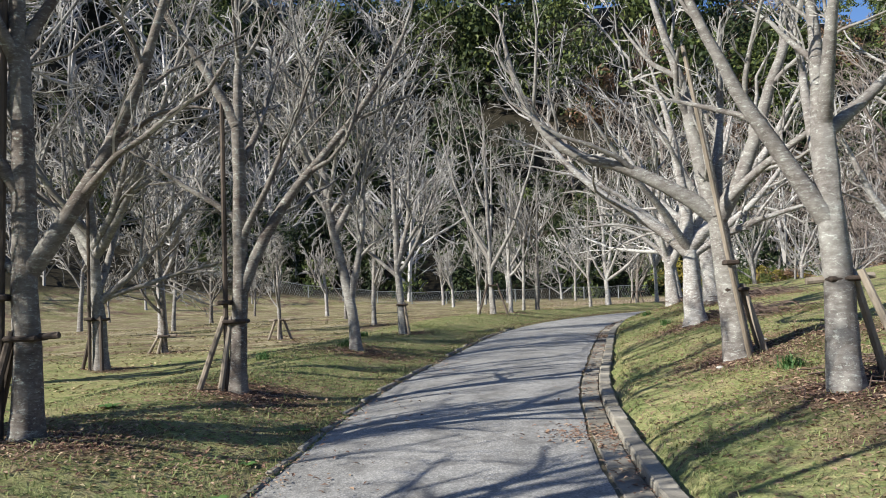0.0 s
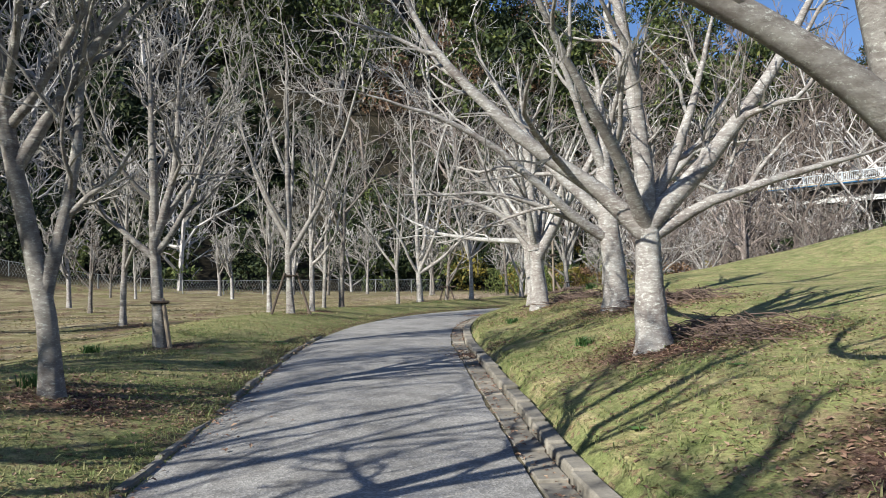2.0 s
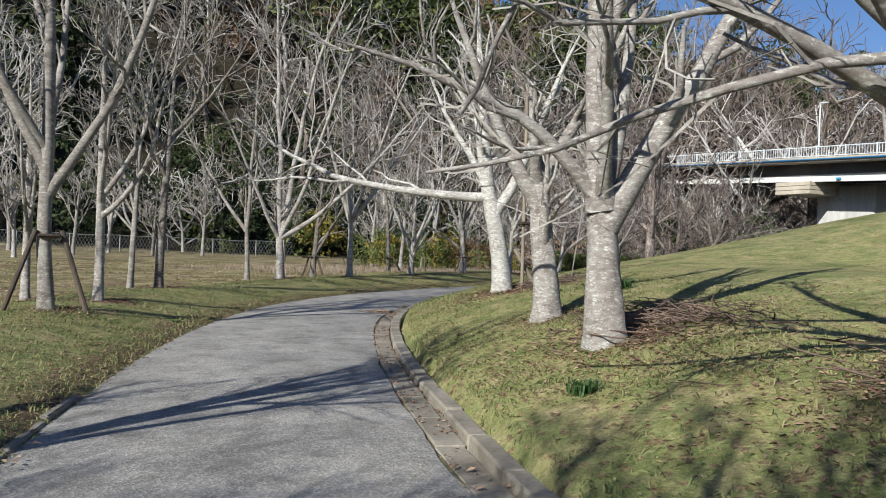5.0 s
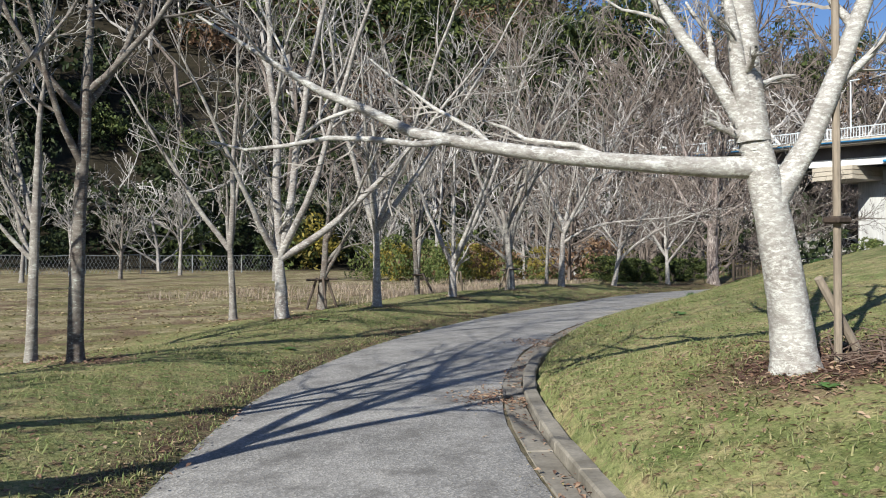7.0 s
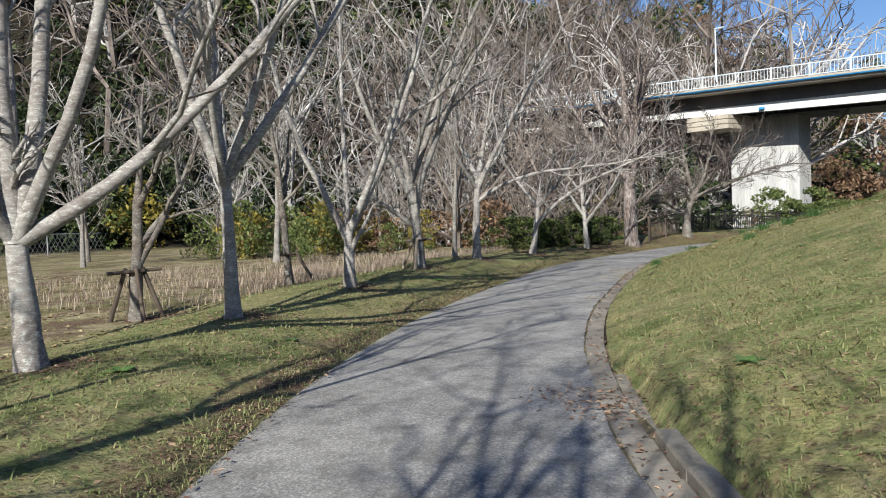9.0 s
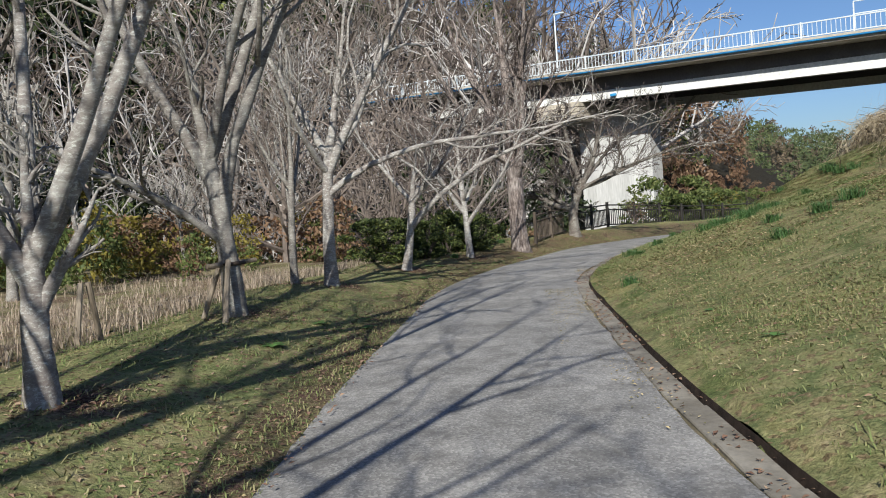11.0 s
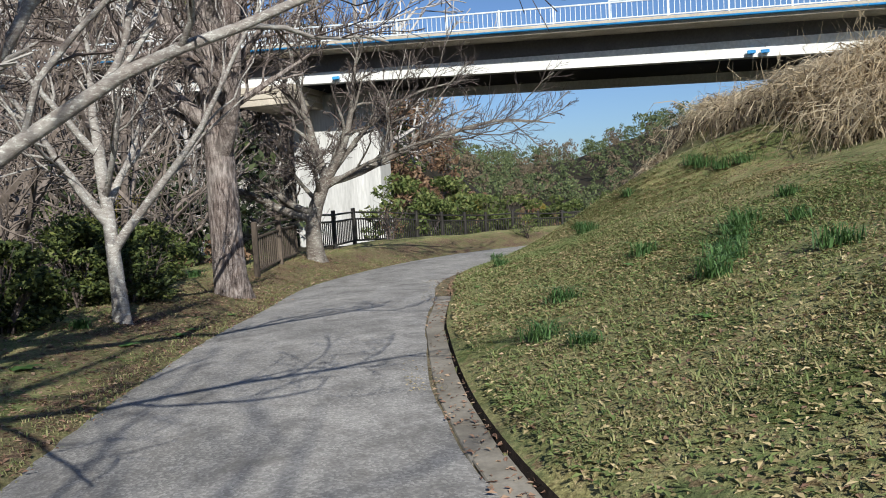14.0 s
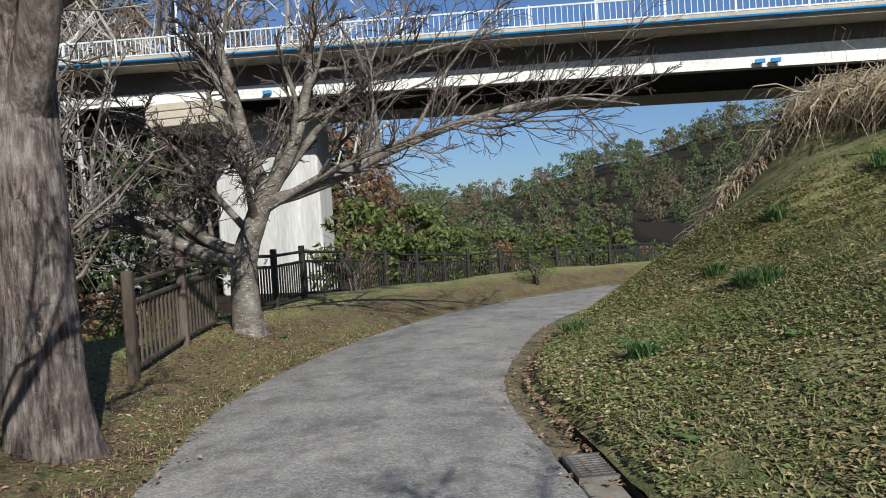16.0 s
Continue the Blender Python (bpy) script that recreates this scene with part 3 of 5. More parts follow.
SLAB = slab_mesh("gutter_slab", (GUT - HALF - 0.008, 0.585, 0.06), 0.006, M_GUTTER)
BLOCK = slab_mesh("kerb_block", (KERB - GUT - 0.01, 0.585, 0.18), 0.012, M_KERB)
rnd = random.Random(3)
for k in range(-4, 69):
    s = S0 + k * 0.6
    p = [float(np.interp(s, PS, PL[:, j])) for j in range(3)]
    tx, ty = float(np.interp(s, PS, PT[:, 0])), float(np.interp(s, PS, PT[:, 1]))
    yaw = math.degrees(math.atan2(-tx, ty))
    high = 0.045 if k < 38 else -0.045
    for me, off, z, par in ((SLAB, (HALF + GUT) / 2, -0.037, gutter), (BLOCK, (GUT + KERB) / 2, high - 0.09, kerb)):
        piece(me.name, me, par, m=pose(p[0] + ty * off, p[1] - tx * off, p[2] + z + rnd.uniform(-0.006, 0.006), rnd.uniform(-0.8, 0.8), rnd.uniform(-1.2, 1.2), yaw + rnd.uniform(-1.2, 1.2)))


edging = holder("edging", (0, 0, 0), "thin worn concrete edging along the grass", "edging", kind="structure")
EDGE = slab_mesh("edging_block", (0.05, 0.585, 0.1), 0.01, M_KERB)
for k in range(-3, 22):
    s = S0 + k * 0.6
    p = [float(np.interp(s, PS, PL[:, j])) for j in range(3)]
    tx, ty = float(np.interp(s, PS, PT[:, 0])), float(np.interp(s, PS, PT[:, 1]))
    piece("edging_block", EDGE, edging, m=pose(p[0] - ty * 0.985, p[1] + tx * 0.985, p[2] - 0.042 + rnd.uniform(-0.012, 0.008), rnd.uniform(-1, 1), rnd.uniform(-4, 4), math.degrees(math.atan2(-tx, ty)) + rnd.uniform(-1.5, 1.5)))


def grate(at, turn):
    g = holder("drain_grate", at, "rusty iron drain grate set in the gutter", "drain grate", "drain grates", turn=turn)
    bm = bmesh.new()
    for x in (-0.1, 0.1):
        box(bm, (0.02, 0.34, 0.03), (x, 0, 0))
    for y in (-0.16, 0.16):
        box(bm, (0.18, 0.02, 0.03), (0, y, 0))
    part("frame", bm, M_IRON, g)
    for x in (-0.045, 0.0, 0.045):
        bm = bmesh.new()
        box(bm, (0.01, 0.3, 0.016), (x, 0, 0))
        part("cross_bar", bm, M_IRON, g)
    for y in np.linspace(-0.13, 0.13, 9):
        bm = bmesh.new()
        box(bm, (0.178, 0.012, 0.02), (0, y, 0))
        part("bar", bm, M_IRON, g)


def beside(s, off, lift=0.0):
    x, y, z = (float(np.interp(s + S0, PS, PL[:, j])) for j in range(3))
    return (x + float(np.interp(s + S0, PS, PN[:, 0])) * off, y + float(np.interp(s + S0, PS, PN[:, 1])) * off, z + lift)


def heading(s):
    return math.degrees(math.atan2(-float(np.interp(s + S0, PS, PT[:, 0])), float(np.interp(s + S0, PS, PT[:, 1]))))


def where(x, y):
    return float(PS[along(x, y)[0][0]] - S0)


for gx_, gy_ in ((5.6, 21.3), (22.7, 32.5)):
    s = where(gx_, gy_)
    grate(beside(s, 1.03, 0.004), heading(s))

# ---- trees ----
UP = np.array([0, 0, 1.0])


def bent(start, az, els, length, k, wob, gen):
    """A limb's line from start: azimuth and a run of elevations in degrees."""
    t = np.linspace(0, 1, k)
    el = np.radians(np.interp(t, np.linspace(0, 1, len(els)), els)) + gen.normal(0, wob, k)
    a = np.radians(az) + np.cumsum(gen.normal(0, wob, k))
    step = np.stack([np.cos(el) * np.cos(a), np.cos(el) * np.sin(a), np.sin(el)], axis=1) * (length / (k - 1))
    p = np.zeros((k, 3))
    p[1:] = np.cumsum(step[:-1], axis=0)
    return p + np.asarray(start)


def sprout(P, R, per, frac, k, gen, spread=(28, 58), lift=0.25, thin=0.5, lo=0.22):
    """Branches out of the polylines P: a new set of polylines and radii."""
    n, kk, _ = P.shape
    par = np.repeat(np.arange(n), per)
    m = len(par)
    u = lo + (0.98 - lo) * ((np.tile(np.arange(per), n) + gen.uniform(0, 1, m)) / per)
    f = u * (kk - 1)
    i = np.minimum(f.astype(int), kk - 2)
    w = (f - i)[:, None]
    start = P[par, i] * (1 - w) + P[par, i + 1] * w
    tan = P[par, i + 1] - P[par, i]
    tan /= np.linalg.norm(tan, axis=1, keepdims=True) + 1e-9
    length = np.linalg.norm(np.diff(P, axis=1), axis=2).sum(axis=1)[par] * frac * gen.uniform(0.55, 1.25, m) * (1.15 - 0.65 * u)
    side = np.cross(tan, gen.normal(0, 1, (m, 3)))
    side /= np.linalg.norm(side, axis=1, keepdims=True) + 1e-9
    ang = np.radians(gen.uniform(*spread, m))[:, None]
    d = tan * np.cos(ang) + side * np.sin(ang) + UP * lift * gen.uniform(0, 1, (m, 1))
    out = np.zeros((m, k, 3))
    out[:, 0] = start
    for j in range(1, k):
        d = d / (np.linalg.norm(d, axis=1, keepdims=True) + 1e-9)
        out[:, j] = out[:, j - 1] + d * (length / (k - 1))[:, None]
        d = d + gen.normal(0, 0.22, (m, 3)) + UP * 0.07
    r0 = (R[par, i] * (1 - w[:, 0]) + R[par, i + 1] * w[:, 0]) * thin * gen.uniform(0.7, 1.1, m)
    return out, r0[:, None] * np.linspace(1, 0.35, k)[None]


def trunk_mesh(base, r, line, bark, flare, gen):
    k, sides = 22, 16
    t = np.linspace(0, 1, k)
    src = np.linspace(0, 1, len(line))
    P = np.stack([np.interp(t, src, line[:, j]) for j in range(3)], axis=1)
    L = np.linalg.norm(np.diff(line, axis=0), axis=1).sum()
    rad = r * (1 - 0.32 * t) + r * flare * np.exp(-t * L / 0.16)
    rad[-1] *= 0.85
    v, f = tubes(P[None], rad[None], sides)
    v = v.reshape(k, sides, 3)
    ang = np.arange(sides) * 2 * np.pi / sides
    ph = gen.uniform(0, 6, 3)
    lump = 1 + 0.05 * np.sin(3 * ang[None] + ph[0] + t[:, None] * 5) + 0.035 * np.sin(5 * ang[None] + ph[1] - t[:, None] * 9) + gen.normal(0, 0.018, (k, sides))
    lump += (0.22 * np.exp(-t * L / 0.12))[:, None] * np.sin(5 * ang[None] + ph[2])
    v = P[:, None] + (v - P[:, None]) * lump[:, :, None]
    return mesh_from("trunk", v.reshape(-1, 3), f, bark, True)


def bare_tree(base, height, r, lean, limbs, seed, bark=None, label="", forks=0, twigs=(5, 5, 3), group="park trees", twig_r=0.0035, flare=0.35, reach=1.0, twig_mat=None):
    """A leafless tree. lean: (azimuth, elevations of the trunk). limbs: (height on the trunk, azimuth, elevations, length, radius)."""
    gen = np.random.default_rng(seed)
    bark = bark or M_BARK
    x, y = base
    z = on_land(x, y)
    tree = holder("tree", (x, y, z), label, "tree", group)
    line = bent((0, 0, -0.08), lean[0], lean[1], height, 9, 0.02, gen)
    piece("trunk", trunk_mesh((0, 0, 0), r, line, bark, flare, gen), tree)
    tipz = line[:, 2]
    P, R = [], []

    def on_trunk(h):
        return np.array([np.interp(h, tipz, line[:, j]) for j in range(3)])
    lot = list(limbs)
    for j in range(forks):
        h = height * gen.uniform(0.42, 1.0)
        lot.append((h, gen.uniform(0, 360), (gen.uniform(35, 60), gen.uniform(55, 80), gen.uniform(55, 85)), gen.uniform(0.55, 0.95) * height * 1.25, r * gen.uniform(0.4, 0.62)))
    lot.append((tipz[-1] - 0.05, lean[0] + 20, (lean[1][-1], lean[1][-1], 78), height * 0.75, r * 0.6))
    for h, az, els, length, lr, *blunt in lot:
        p0 = on_trunk(min(h, tipz[-1] - 0.01))
        K = 13
        p = bent(p0 - np.array([0, 0, 0.04]), az, els, length * reach, K, 0.045, gen)
        rad = lr * np.linspace(1, blunt[0] if blunt else 0.07, K) ** 0.8
        rad[0] *= 1.15
        rad[1] *= 1.05
        v, f = tubes(p[None], rad[None], 9)
        piece("limb", mesh_from("limb", v, f, bark, True), tree)
        P.append(p)
        R.append(rad)
    P, R = np.array(P), np.array(R)
    blocks = []
    b1, r1 = sprout(P, R, twigs[0], 0.45, 7, gen, thin=0.6)
    r1 = np.maximum(r1, twig_r * 2.0)
    b2, r2 = sprout(b1, r1, twigs[1], 0.5, 5, gen, thin=0.55, lo=0.15)
    r2 = np.maximum(r2, twig_r)
    v1, f1 = tubes(b1, r1, 6)
    tagged(piece("crown", mesh_from("crown", v1, f1, bark, True), tree), kind="stuff")
    blocks.append(tubes(b2, r2, 3))
    if twigs[2]:
        b3, r3 = sprout(b2, r2, twigs[2], 0.55, 2, gen, thin=0.6, lo=0.15, spread=(22, 50))
        blocks.append(tubes(b3, np.maximum(r3, twig_r * 0.75), 3))
    v, f = merge(blocks)
    tagged(piece("fine_twig", mesh_from("fine_twig", v, f, twig_mat or M_TWIG), tree), kind="stuff")
    return tree


W = "leafless cherry tree with grey lichen-spotted bark"
PALE = "leafless cherry tree with a pale sunlit trunk"
DARK = "leafless young tree with dark bark"
# right row, on the bank
bare_tree(RIGHT_ROW["R1"], 1.75, 0.1, (180, (88, 88, 89)), [(1.05, 182, (55, 60, 68, 74), 2.4, 0.062), (1.6, 10, (33, 45, 60), 1.6, 0.045), (1.3, 80, (50, 65), 1.8, 0.05), (1.7, 265, (60, 75), 1.6, 0.05)], 11, M_BARK, "leafless cherry with flaking bark, propped beside the path")
bare_tree(RIGHT_ROW["R2"], 1.32, 0.11, (172, (86, 84, 84)), [(1.24, 176, (36, 27, 18, 46, 74, 80, 80), 2.9, 0.07), (1.22, 160, (78, 76, 78), 2.4, 0.078), (1.18, -20, (60, 72, 66, 70), 2.5, 0.072), (1.05, -7, (20, 22), 0.4, 0.035, 0.6),
          (1.26, 60, (60, 65, 72), 2.2, 0.06), (1.3, -40, (48, 30, 30, 20), 1.7, 0.045)], 12, M_BARK, "leafless cherry forking low into many limbs, leaning over the path")
bare_tree(RIGHT_ROW["R3"], 1.1, 0.125, (150, (88, 89, 88)), [(0.9, 165, (48, 34, 45, 58, 62), 3.0, 0.075), (1.02, 161, (86, 80, 76), 2.4, 0.085), (0.98, -22, (46, 48, 60, 72), 2.6, 0.085), (0.88, -16, (30, 18, 15, 25), 2.2, 0.05), (1.08, 10, (62, 70, 74), 1.9, 0.055),
          (0.95, 215, (40, 42, 50), 2.4, 0.06)], 13, M_BARK_PALE, "leafless cherry with a stout mottled trunk and spreading limbs")
bare_tree(RIGHT_ROW["R4"], 1.7, 0.14, (156, (88, 86, 87)), [(1.0, -25, (30, 45, 55, 62), 2.3, 0.07), (0.88, 170, (24, 20, -2, 5), 2.4, 0.045), (1.05, 150, (42, 55, 60, 66), 2.7, 0.07), (0.82, 185, (30, 42, 22, 2), 3.3, 0.06), (1.5, 40, (55, 65), 2.0, 0.07), (1.6, 200, (60, 70), 2.0, 0.06)], 14, M_BARK_PALE,
          "leafless cherry with a thick lichen-covered trunk")
bare_tree(RIGHT_ROW["R5"], 0.95, 0.125, (152, (87, 86)), [(0.75, -25, (62, 56, 66, 72), 2.8, 0.09), (0.9, 150, (84, 86, 86), 2.7, 0.095), (0.92, 170, (55, 20, 5), 2.0, 0.05), (0.9, 20, (70, 80, 85), 2.2, 0.06), (0.9, 230, (55, 60), 2.0, 0.05)], 15, M_BARK_PALE, PALE)
bare_tree(RIGHT_ROW["R6"], 1.4, 0.12, (151, (84, 77, 78)), [(1.36, 150, (85, 86, 86), 2.3, 0.085), (1.15, 156, (3, 6, 14, 30, 36), 3.3, 0.058), (0.92, -26, (58, 72, 66, 62), 2.5, 0.072), (1.37, 148, (56, 58, 70), 1.7, 0.048), (1.34, 162, (20, 16), 0.32, 0.025, 0.6)], 16, M_BARK_WHITE,
          "leafless cherry with a white sunlit trunk and one long level limb", flare=0.2, twigs=(6, 5, 3))
bare_tree(RIGHT_ROW["R7"], 1.2, 0.11, (140, (86, 84)), [(0.9, 160, (60, 70), 2.0, 0.07), (1.1, 330, (60, 72), 2.0, 0.06)], 17, M_BARK_PALE, PALE, 2)
bare_tree((3.6, 5.9), 1.2, 0.1, (60, (84, 82)), [(0.9, 70, (60, 75), 2.2, 0.06), (1.0, -20, (50, 70), 2.0, 0.06)], 18, M_BARK_PALE, PALE, 1)
# left row, from the start
# The next four stand out of view, added to throw shade over path and verge.
bare_tree((-4.6, 3.7), 2.0, 0.11, (20, (88, 86)), [(1.2, 20, (35, 45, 55), 2.6, 0.07), (1.5, 110, (50, 60, 70), 2.6, 0.06)], 19, M_BARK, W, 5, twigs=(9, 7, 4), reach=1.2)
bare_tree((-3.4, 1.5), 2.0, 0.11, (40, (88, 86)), [(1.3, 30, (40, 50, 60), 2.4, 0.07), (1.5, 190, (50, 60, 70), 2.4, 0.06)], 20, M_BARK, W, 4, twigs=(8, 6, 4), reach=1.15)
bare_tree((-5.7, 5.9), 2.2, 0.11, (50, (88, 86)), [(1.3, 35, (45, 50, 58), 3.2, 0.07), (1.6, 85, (55, 62, 70), 3.2, 0.06), (1.8, -10, (50, 58, 64), 3.0, 0.06)], 55, M_BARK, W, 3, twigs=(8, 6, 3), reach=1.3)
bare_tree((-6.6, 8.2), 2.2, 0.11, (30, (88, 86)), [(1.4, 30, (45, 52, 60), 3.4, 0.07), (1.7, 80, (55, 62, 70), 3.2, 0.06), (1.8, -20, (55, 60, 66), 3.0, 0.06)], 54, M_BARK, W, 5, twigs=(10, 8, 4), reach=1.3)
# From here on, the trees of the row that stand in view.
bare_tree(LEFT_ROW["L1"], 2.5, 0.082, (180, (90, 89, 89)), [(0.98, 0, (48, 60, 72, 80), 2.4, 0.058), (0.95, 185, (40, 50, 60), 1.3, 0.035), (1.9, 150, (50, 65), 1.5, 0.04), (2.2, 250, (60, 70), 1.4, 0.04), (2.3, 30, (60, 70), 1.4, 0.04)], 21, M_BARK_DARK, "leafless cherry with mottled bark tied to a tall dark pole", 1, twigs=(7, 6, 4))
bare_tree(LEFT_ROW["L2"], 2.35, 0.072, (0, (89, 89, 90)), [(2.28, 182, (62, 55, 53), 1.9, 0.05), (0.84, 0, (70, 52, 50, 64, 80), 3.2, 0.052), (1.46, 180, (34, 32, 40), 1.4, 0.03), (1.9, 60, (55, 70), 1.6, 0.035)], 22, M_BARK_DARK, "slim leafless cherry with a side limb, staked in mulch", 1, twigs=(7, 6, 3))
bare_tree(LEFT_ROW["L3"], 1.9, 0.1, (150, (87, 85)), [(0.9, 10, (20, 15, 30), 1.8, 0.04), (1.5, -20, (50, 65, 70), 2.8, 0.06), (1.6, 170, (50, 65, 70), 2.6, 0.06)], 23, M_BARK, W, 7, twigs=(12, 8, 4), reach=1.45)
bare_tree(LEFT_ROW["L4"], 2.5, 0.07, (172, (88, 80, 77, 83, 83)), [(0.66, -7, (75, 88, 87), 2.4, 0.052), (1.5, -7, (60, 57, 62, 78), 2.7, 0.045), (1.8, 170, (55, 70), 1.6, 0.035)], 24, M_BARK, W, 5, twigs=(10, 7, 4))
bare_tree(LEFT_ROW["L5"], 2.3, 0.07, (167, (88, 88)), [(1.05, 167, (35, 50, 58), 1.9, 0.04), (1.25, -12, (72, 86, 70), 2.6, 0.05), (1.9, 60, (55, 70), 1.6, 0.035)], 25, M_BARK, "leafless cherry with a pale foot, tied to a short stake", 3, twigs=(10, 7, 4))
bare_tree(LEFT_ROW["L7"], 2.9, 0.07, (156, (89, 89)), [(1.35, 156, (62, 75, 80), 3.2, 0.05), (1.1, -23, (57, 68, 75), 3.2, 0.05), (1.8, 70, (60, 75), 2.2, 0.04)], 26, M_BARK, W, 2, reach=1.35, twigs=(7, 6, 4))
for n, h, r, bk, sd, k in (("L5b", 1.9, 0.06, M_BARK, 27, 4), ("L6", 1.3, 0.045, M_BARK, 28, 5), ("L6b", 1.6, 0.05, M_BARK_DARK, 29, 4), ("L7b", 2.2, 0.055, M_BARK_PALE, 30, 4), ("L7c", 2.0, 0.05, M_BARK, 31, 4),
                           ("L7d", 2.6, 0.065, M_BARK_DARK, 32, 4), ("L8", 2.0, 0.055, M_BARK_PALE, 33, 4)):
    bare_tree(LEFT_ROW[n], h, r, (40 + 67 * sd, (88, 86)), [], sd, bk, DARK if bk is M_BARK_DARK else W, k, twigs=(7, 6, 4))
# left row, along the bend
bare_tree(LEFT_ROW["m1"], 1.25, 0.058, (151, (88, 87)), [(1.1, 151, (52, 57, 62), 2.8, 0.042), (1.15, -28, (86, 88, 82), 3.4, 0.045), (1.1, 60, (60, 70), 2.4, 0.035)], 41, M_BARK, W, reach=1.35, twigs=(6, 5, 3))
bare_tree(LEFT_ROW["m2"], 0.95, 0.095, (151, (88, 88)), [(0.88, 151, (86, 87, 83), 4.6, 0.065), (0.86, -28, (31, 45, 52, 60), 3.2, 0.055), (0.9, -20, (78, 83, 70, 60), 4.6, 0.06), (0.9, 80, (65, 78), 3.2, 0.05), (0.9, 200, (55, 65), 2.6, 0.045), (0.92, -60, (62, 70, 66), 4.0, 0.05)], 42, M_BARK_PALE, PALE, reach=1.35, twigs=(6, 5, 3))
bare_tree(LEFT_ROW["m4"], 1.4, 0.072, (151, (89, 88)), [(1.3, 151, (74, 80, 78), 3.6, 0.05), (1.3, -28, (52, 58, 62), 3.8, 0.05), (1.2, 60, (60, 75), 3.0, 0.04), (1.25, 240, (55, 70), 2.8, 0.035), (1.3, -60, (66, 70, 60), 3.8, 0.045)], 44, M_BARK_PALE, PALE, reach=1.35, twigs=(6, 5, 3))
for n, h, r, bk, sd, k in (("m3", 1.5, 0.075, M_BARK_DARK, 43, 4), ("m5", 1.9, 0.06, M_BARK_DARK, 45, 4), ("m9b", 1.6, 0.05, M_BARK, 48, 3)):
    bare_tree(LEFT_ROW[n], h, r, (67 * sd, (88, 85)), [], sd, bk, DARK if bk is M_BARK_DARK else PALE, k, reach=1.3, twigs=(6, 5, 3))
bare_tree(LEFT_ROW["m6"], 0.8, 0.075, (40, (88, 85)), [(0.6, 140, (62, 76, 80), 4.0, 0.045), (0.7, -30, (64, 74, 72), 4.2, 0.05), (0.75, -70, (58, 66, 60), 3.8, 0.045), (0.7, 60, (70, 80), 3.6, 0.04)], 46, M_BARK_PALE, PALE, 2, reach=1.2, twigs=(6, 5, 3))
bare_tree(LEFT_ROW["m7"], 1.5, 0.095, (123, (89, 86, 82)), [(0.85, -56, (77, 62, 60, 70), 3.4, 0.065), (1.2, 110, (60, 75), 3.2, 0.06), (0.7, 170, (40, 25, 40), 1.7, 0.04), (1.4, -40, (70, 64, 56), 3.8, 0.055), (1.45, -90, (60, 56, 48), 3.4, 0.045)], 47, M_BARK, W, reach=1.3, twigs=(6, 5, 3))
bare_tree(LEFT_ROW["m9"], 1.9, 0.082, (-56, (89, 88, 78)), [(1.4, -56, (60, 58, 62), 3.2, 0.055), (1.15, -60, (33, 6, 4, 10), 3.0, 0.04), (1.6, 120, (60, 70), 2.6, 0.05)], 49, M_BARK_PALE, PALE, 2, reach=1.25, twigs=(8, 6, 4))
bare_tree(LEFT_ROW["m10"], 1.3, 0.072, (-68, (80, 81)), [(0.7, -68, (45, 30, 20, 21, 36), 3.6, 0.05), (1.25, -68, (40, 60, 65), 1.9, 0.045), (1.1, 110, (50, 65), 1.8, 0.04), (1.0, 30, (30, 20), 1.6, 0.035)], 50, M_BARK_PALE, PALE, 2, twigs=(9, 7, 4), twig_mat=M_TWIG_DARK)
bare_tree(LEFT_ROW["m11"], 1.75, 0.068, (100, (87, 86, 88)), [(0.66, -72, (48, 49, 58, 52), 2.7, 0.042), (0.9, 107, (54, 50, 50), 1.6, 0.035), (1.5, 150, (50, 60), 1.5, 0.035)], 51, M_BARK_PALE, "slim leafless tree with a pale leaning side limb", 3, twigs=(9, 7, 4), twig_mat=M_TWIG_DARK)
bare_tree(LEFT_ROW["B1"], 3.4, 0.2, (100, (89, 89, 88, 87)), [(2.1, -72, (34, 30, 35), 1.6, 0.05), (2.3, -65, (57, 48, 60), 2.0, 0.06), (1.9, 100, (30, 40), 1.4, 0.045), (2.6, 180, (40, 55), 1.6, 0.05)], 52, M_BARK_FURROW, "tall tree with a thick furrowed brown trunk", 5, flare=0.1, twigs=(9, 8, 4), twig_r=0.005, twig_mat=M_TWIG_DARK)
bare_tree(LEFT_ROW["B2"], 1.5, 0.145, (-79, (97, 88, 66, 62)), [(0.74, 101, (8, 30, 26), 1.35, 0.085, 0.55), (0.8, 112, (20, 42, 35), 1.1, 0.06, 0.6), (1.46, 101, (70, 82, 78, 70), 2.5, 0.085), (1.44, -79, (52, 74, 80, 76), 2.4, 0.075),
          (1.3, -79, (12, 26, 18, 2, -12), 4.0, 0.062), (1.48, -70, (48, 46, 16, 2), 3.0, 0.05), (1.2, -95, (30, 20, 12, -8), 2.6, 0.04), (0.78, 101, (-20, -8, -24, -18), 1.5, 0.024), (1.1, 190, (40, 15, 5), 1.7, 0.045), (1.2, 20, (45, 22, 8), 1.8, 0.05), (1.0, 130, (45, 55, 30), 1.6, 0.04)],
          53, M_BARK_DARK, "gnarled leafless tree with twisted limbs beside the fence", twigs=(12, 9, 5), flare=0.3, twig_r=0.004, twig_mat=M_TWIG_DARK)

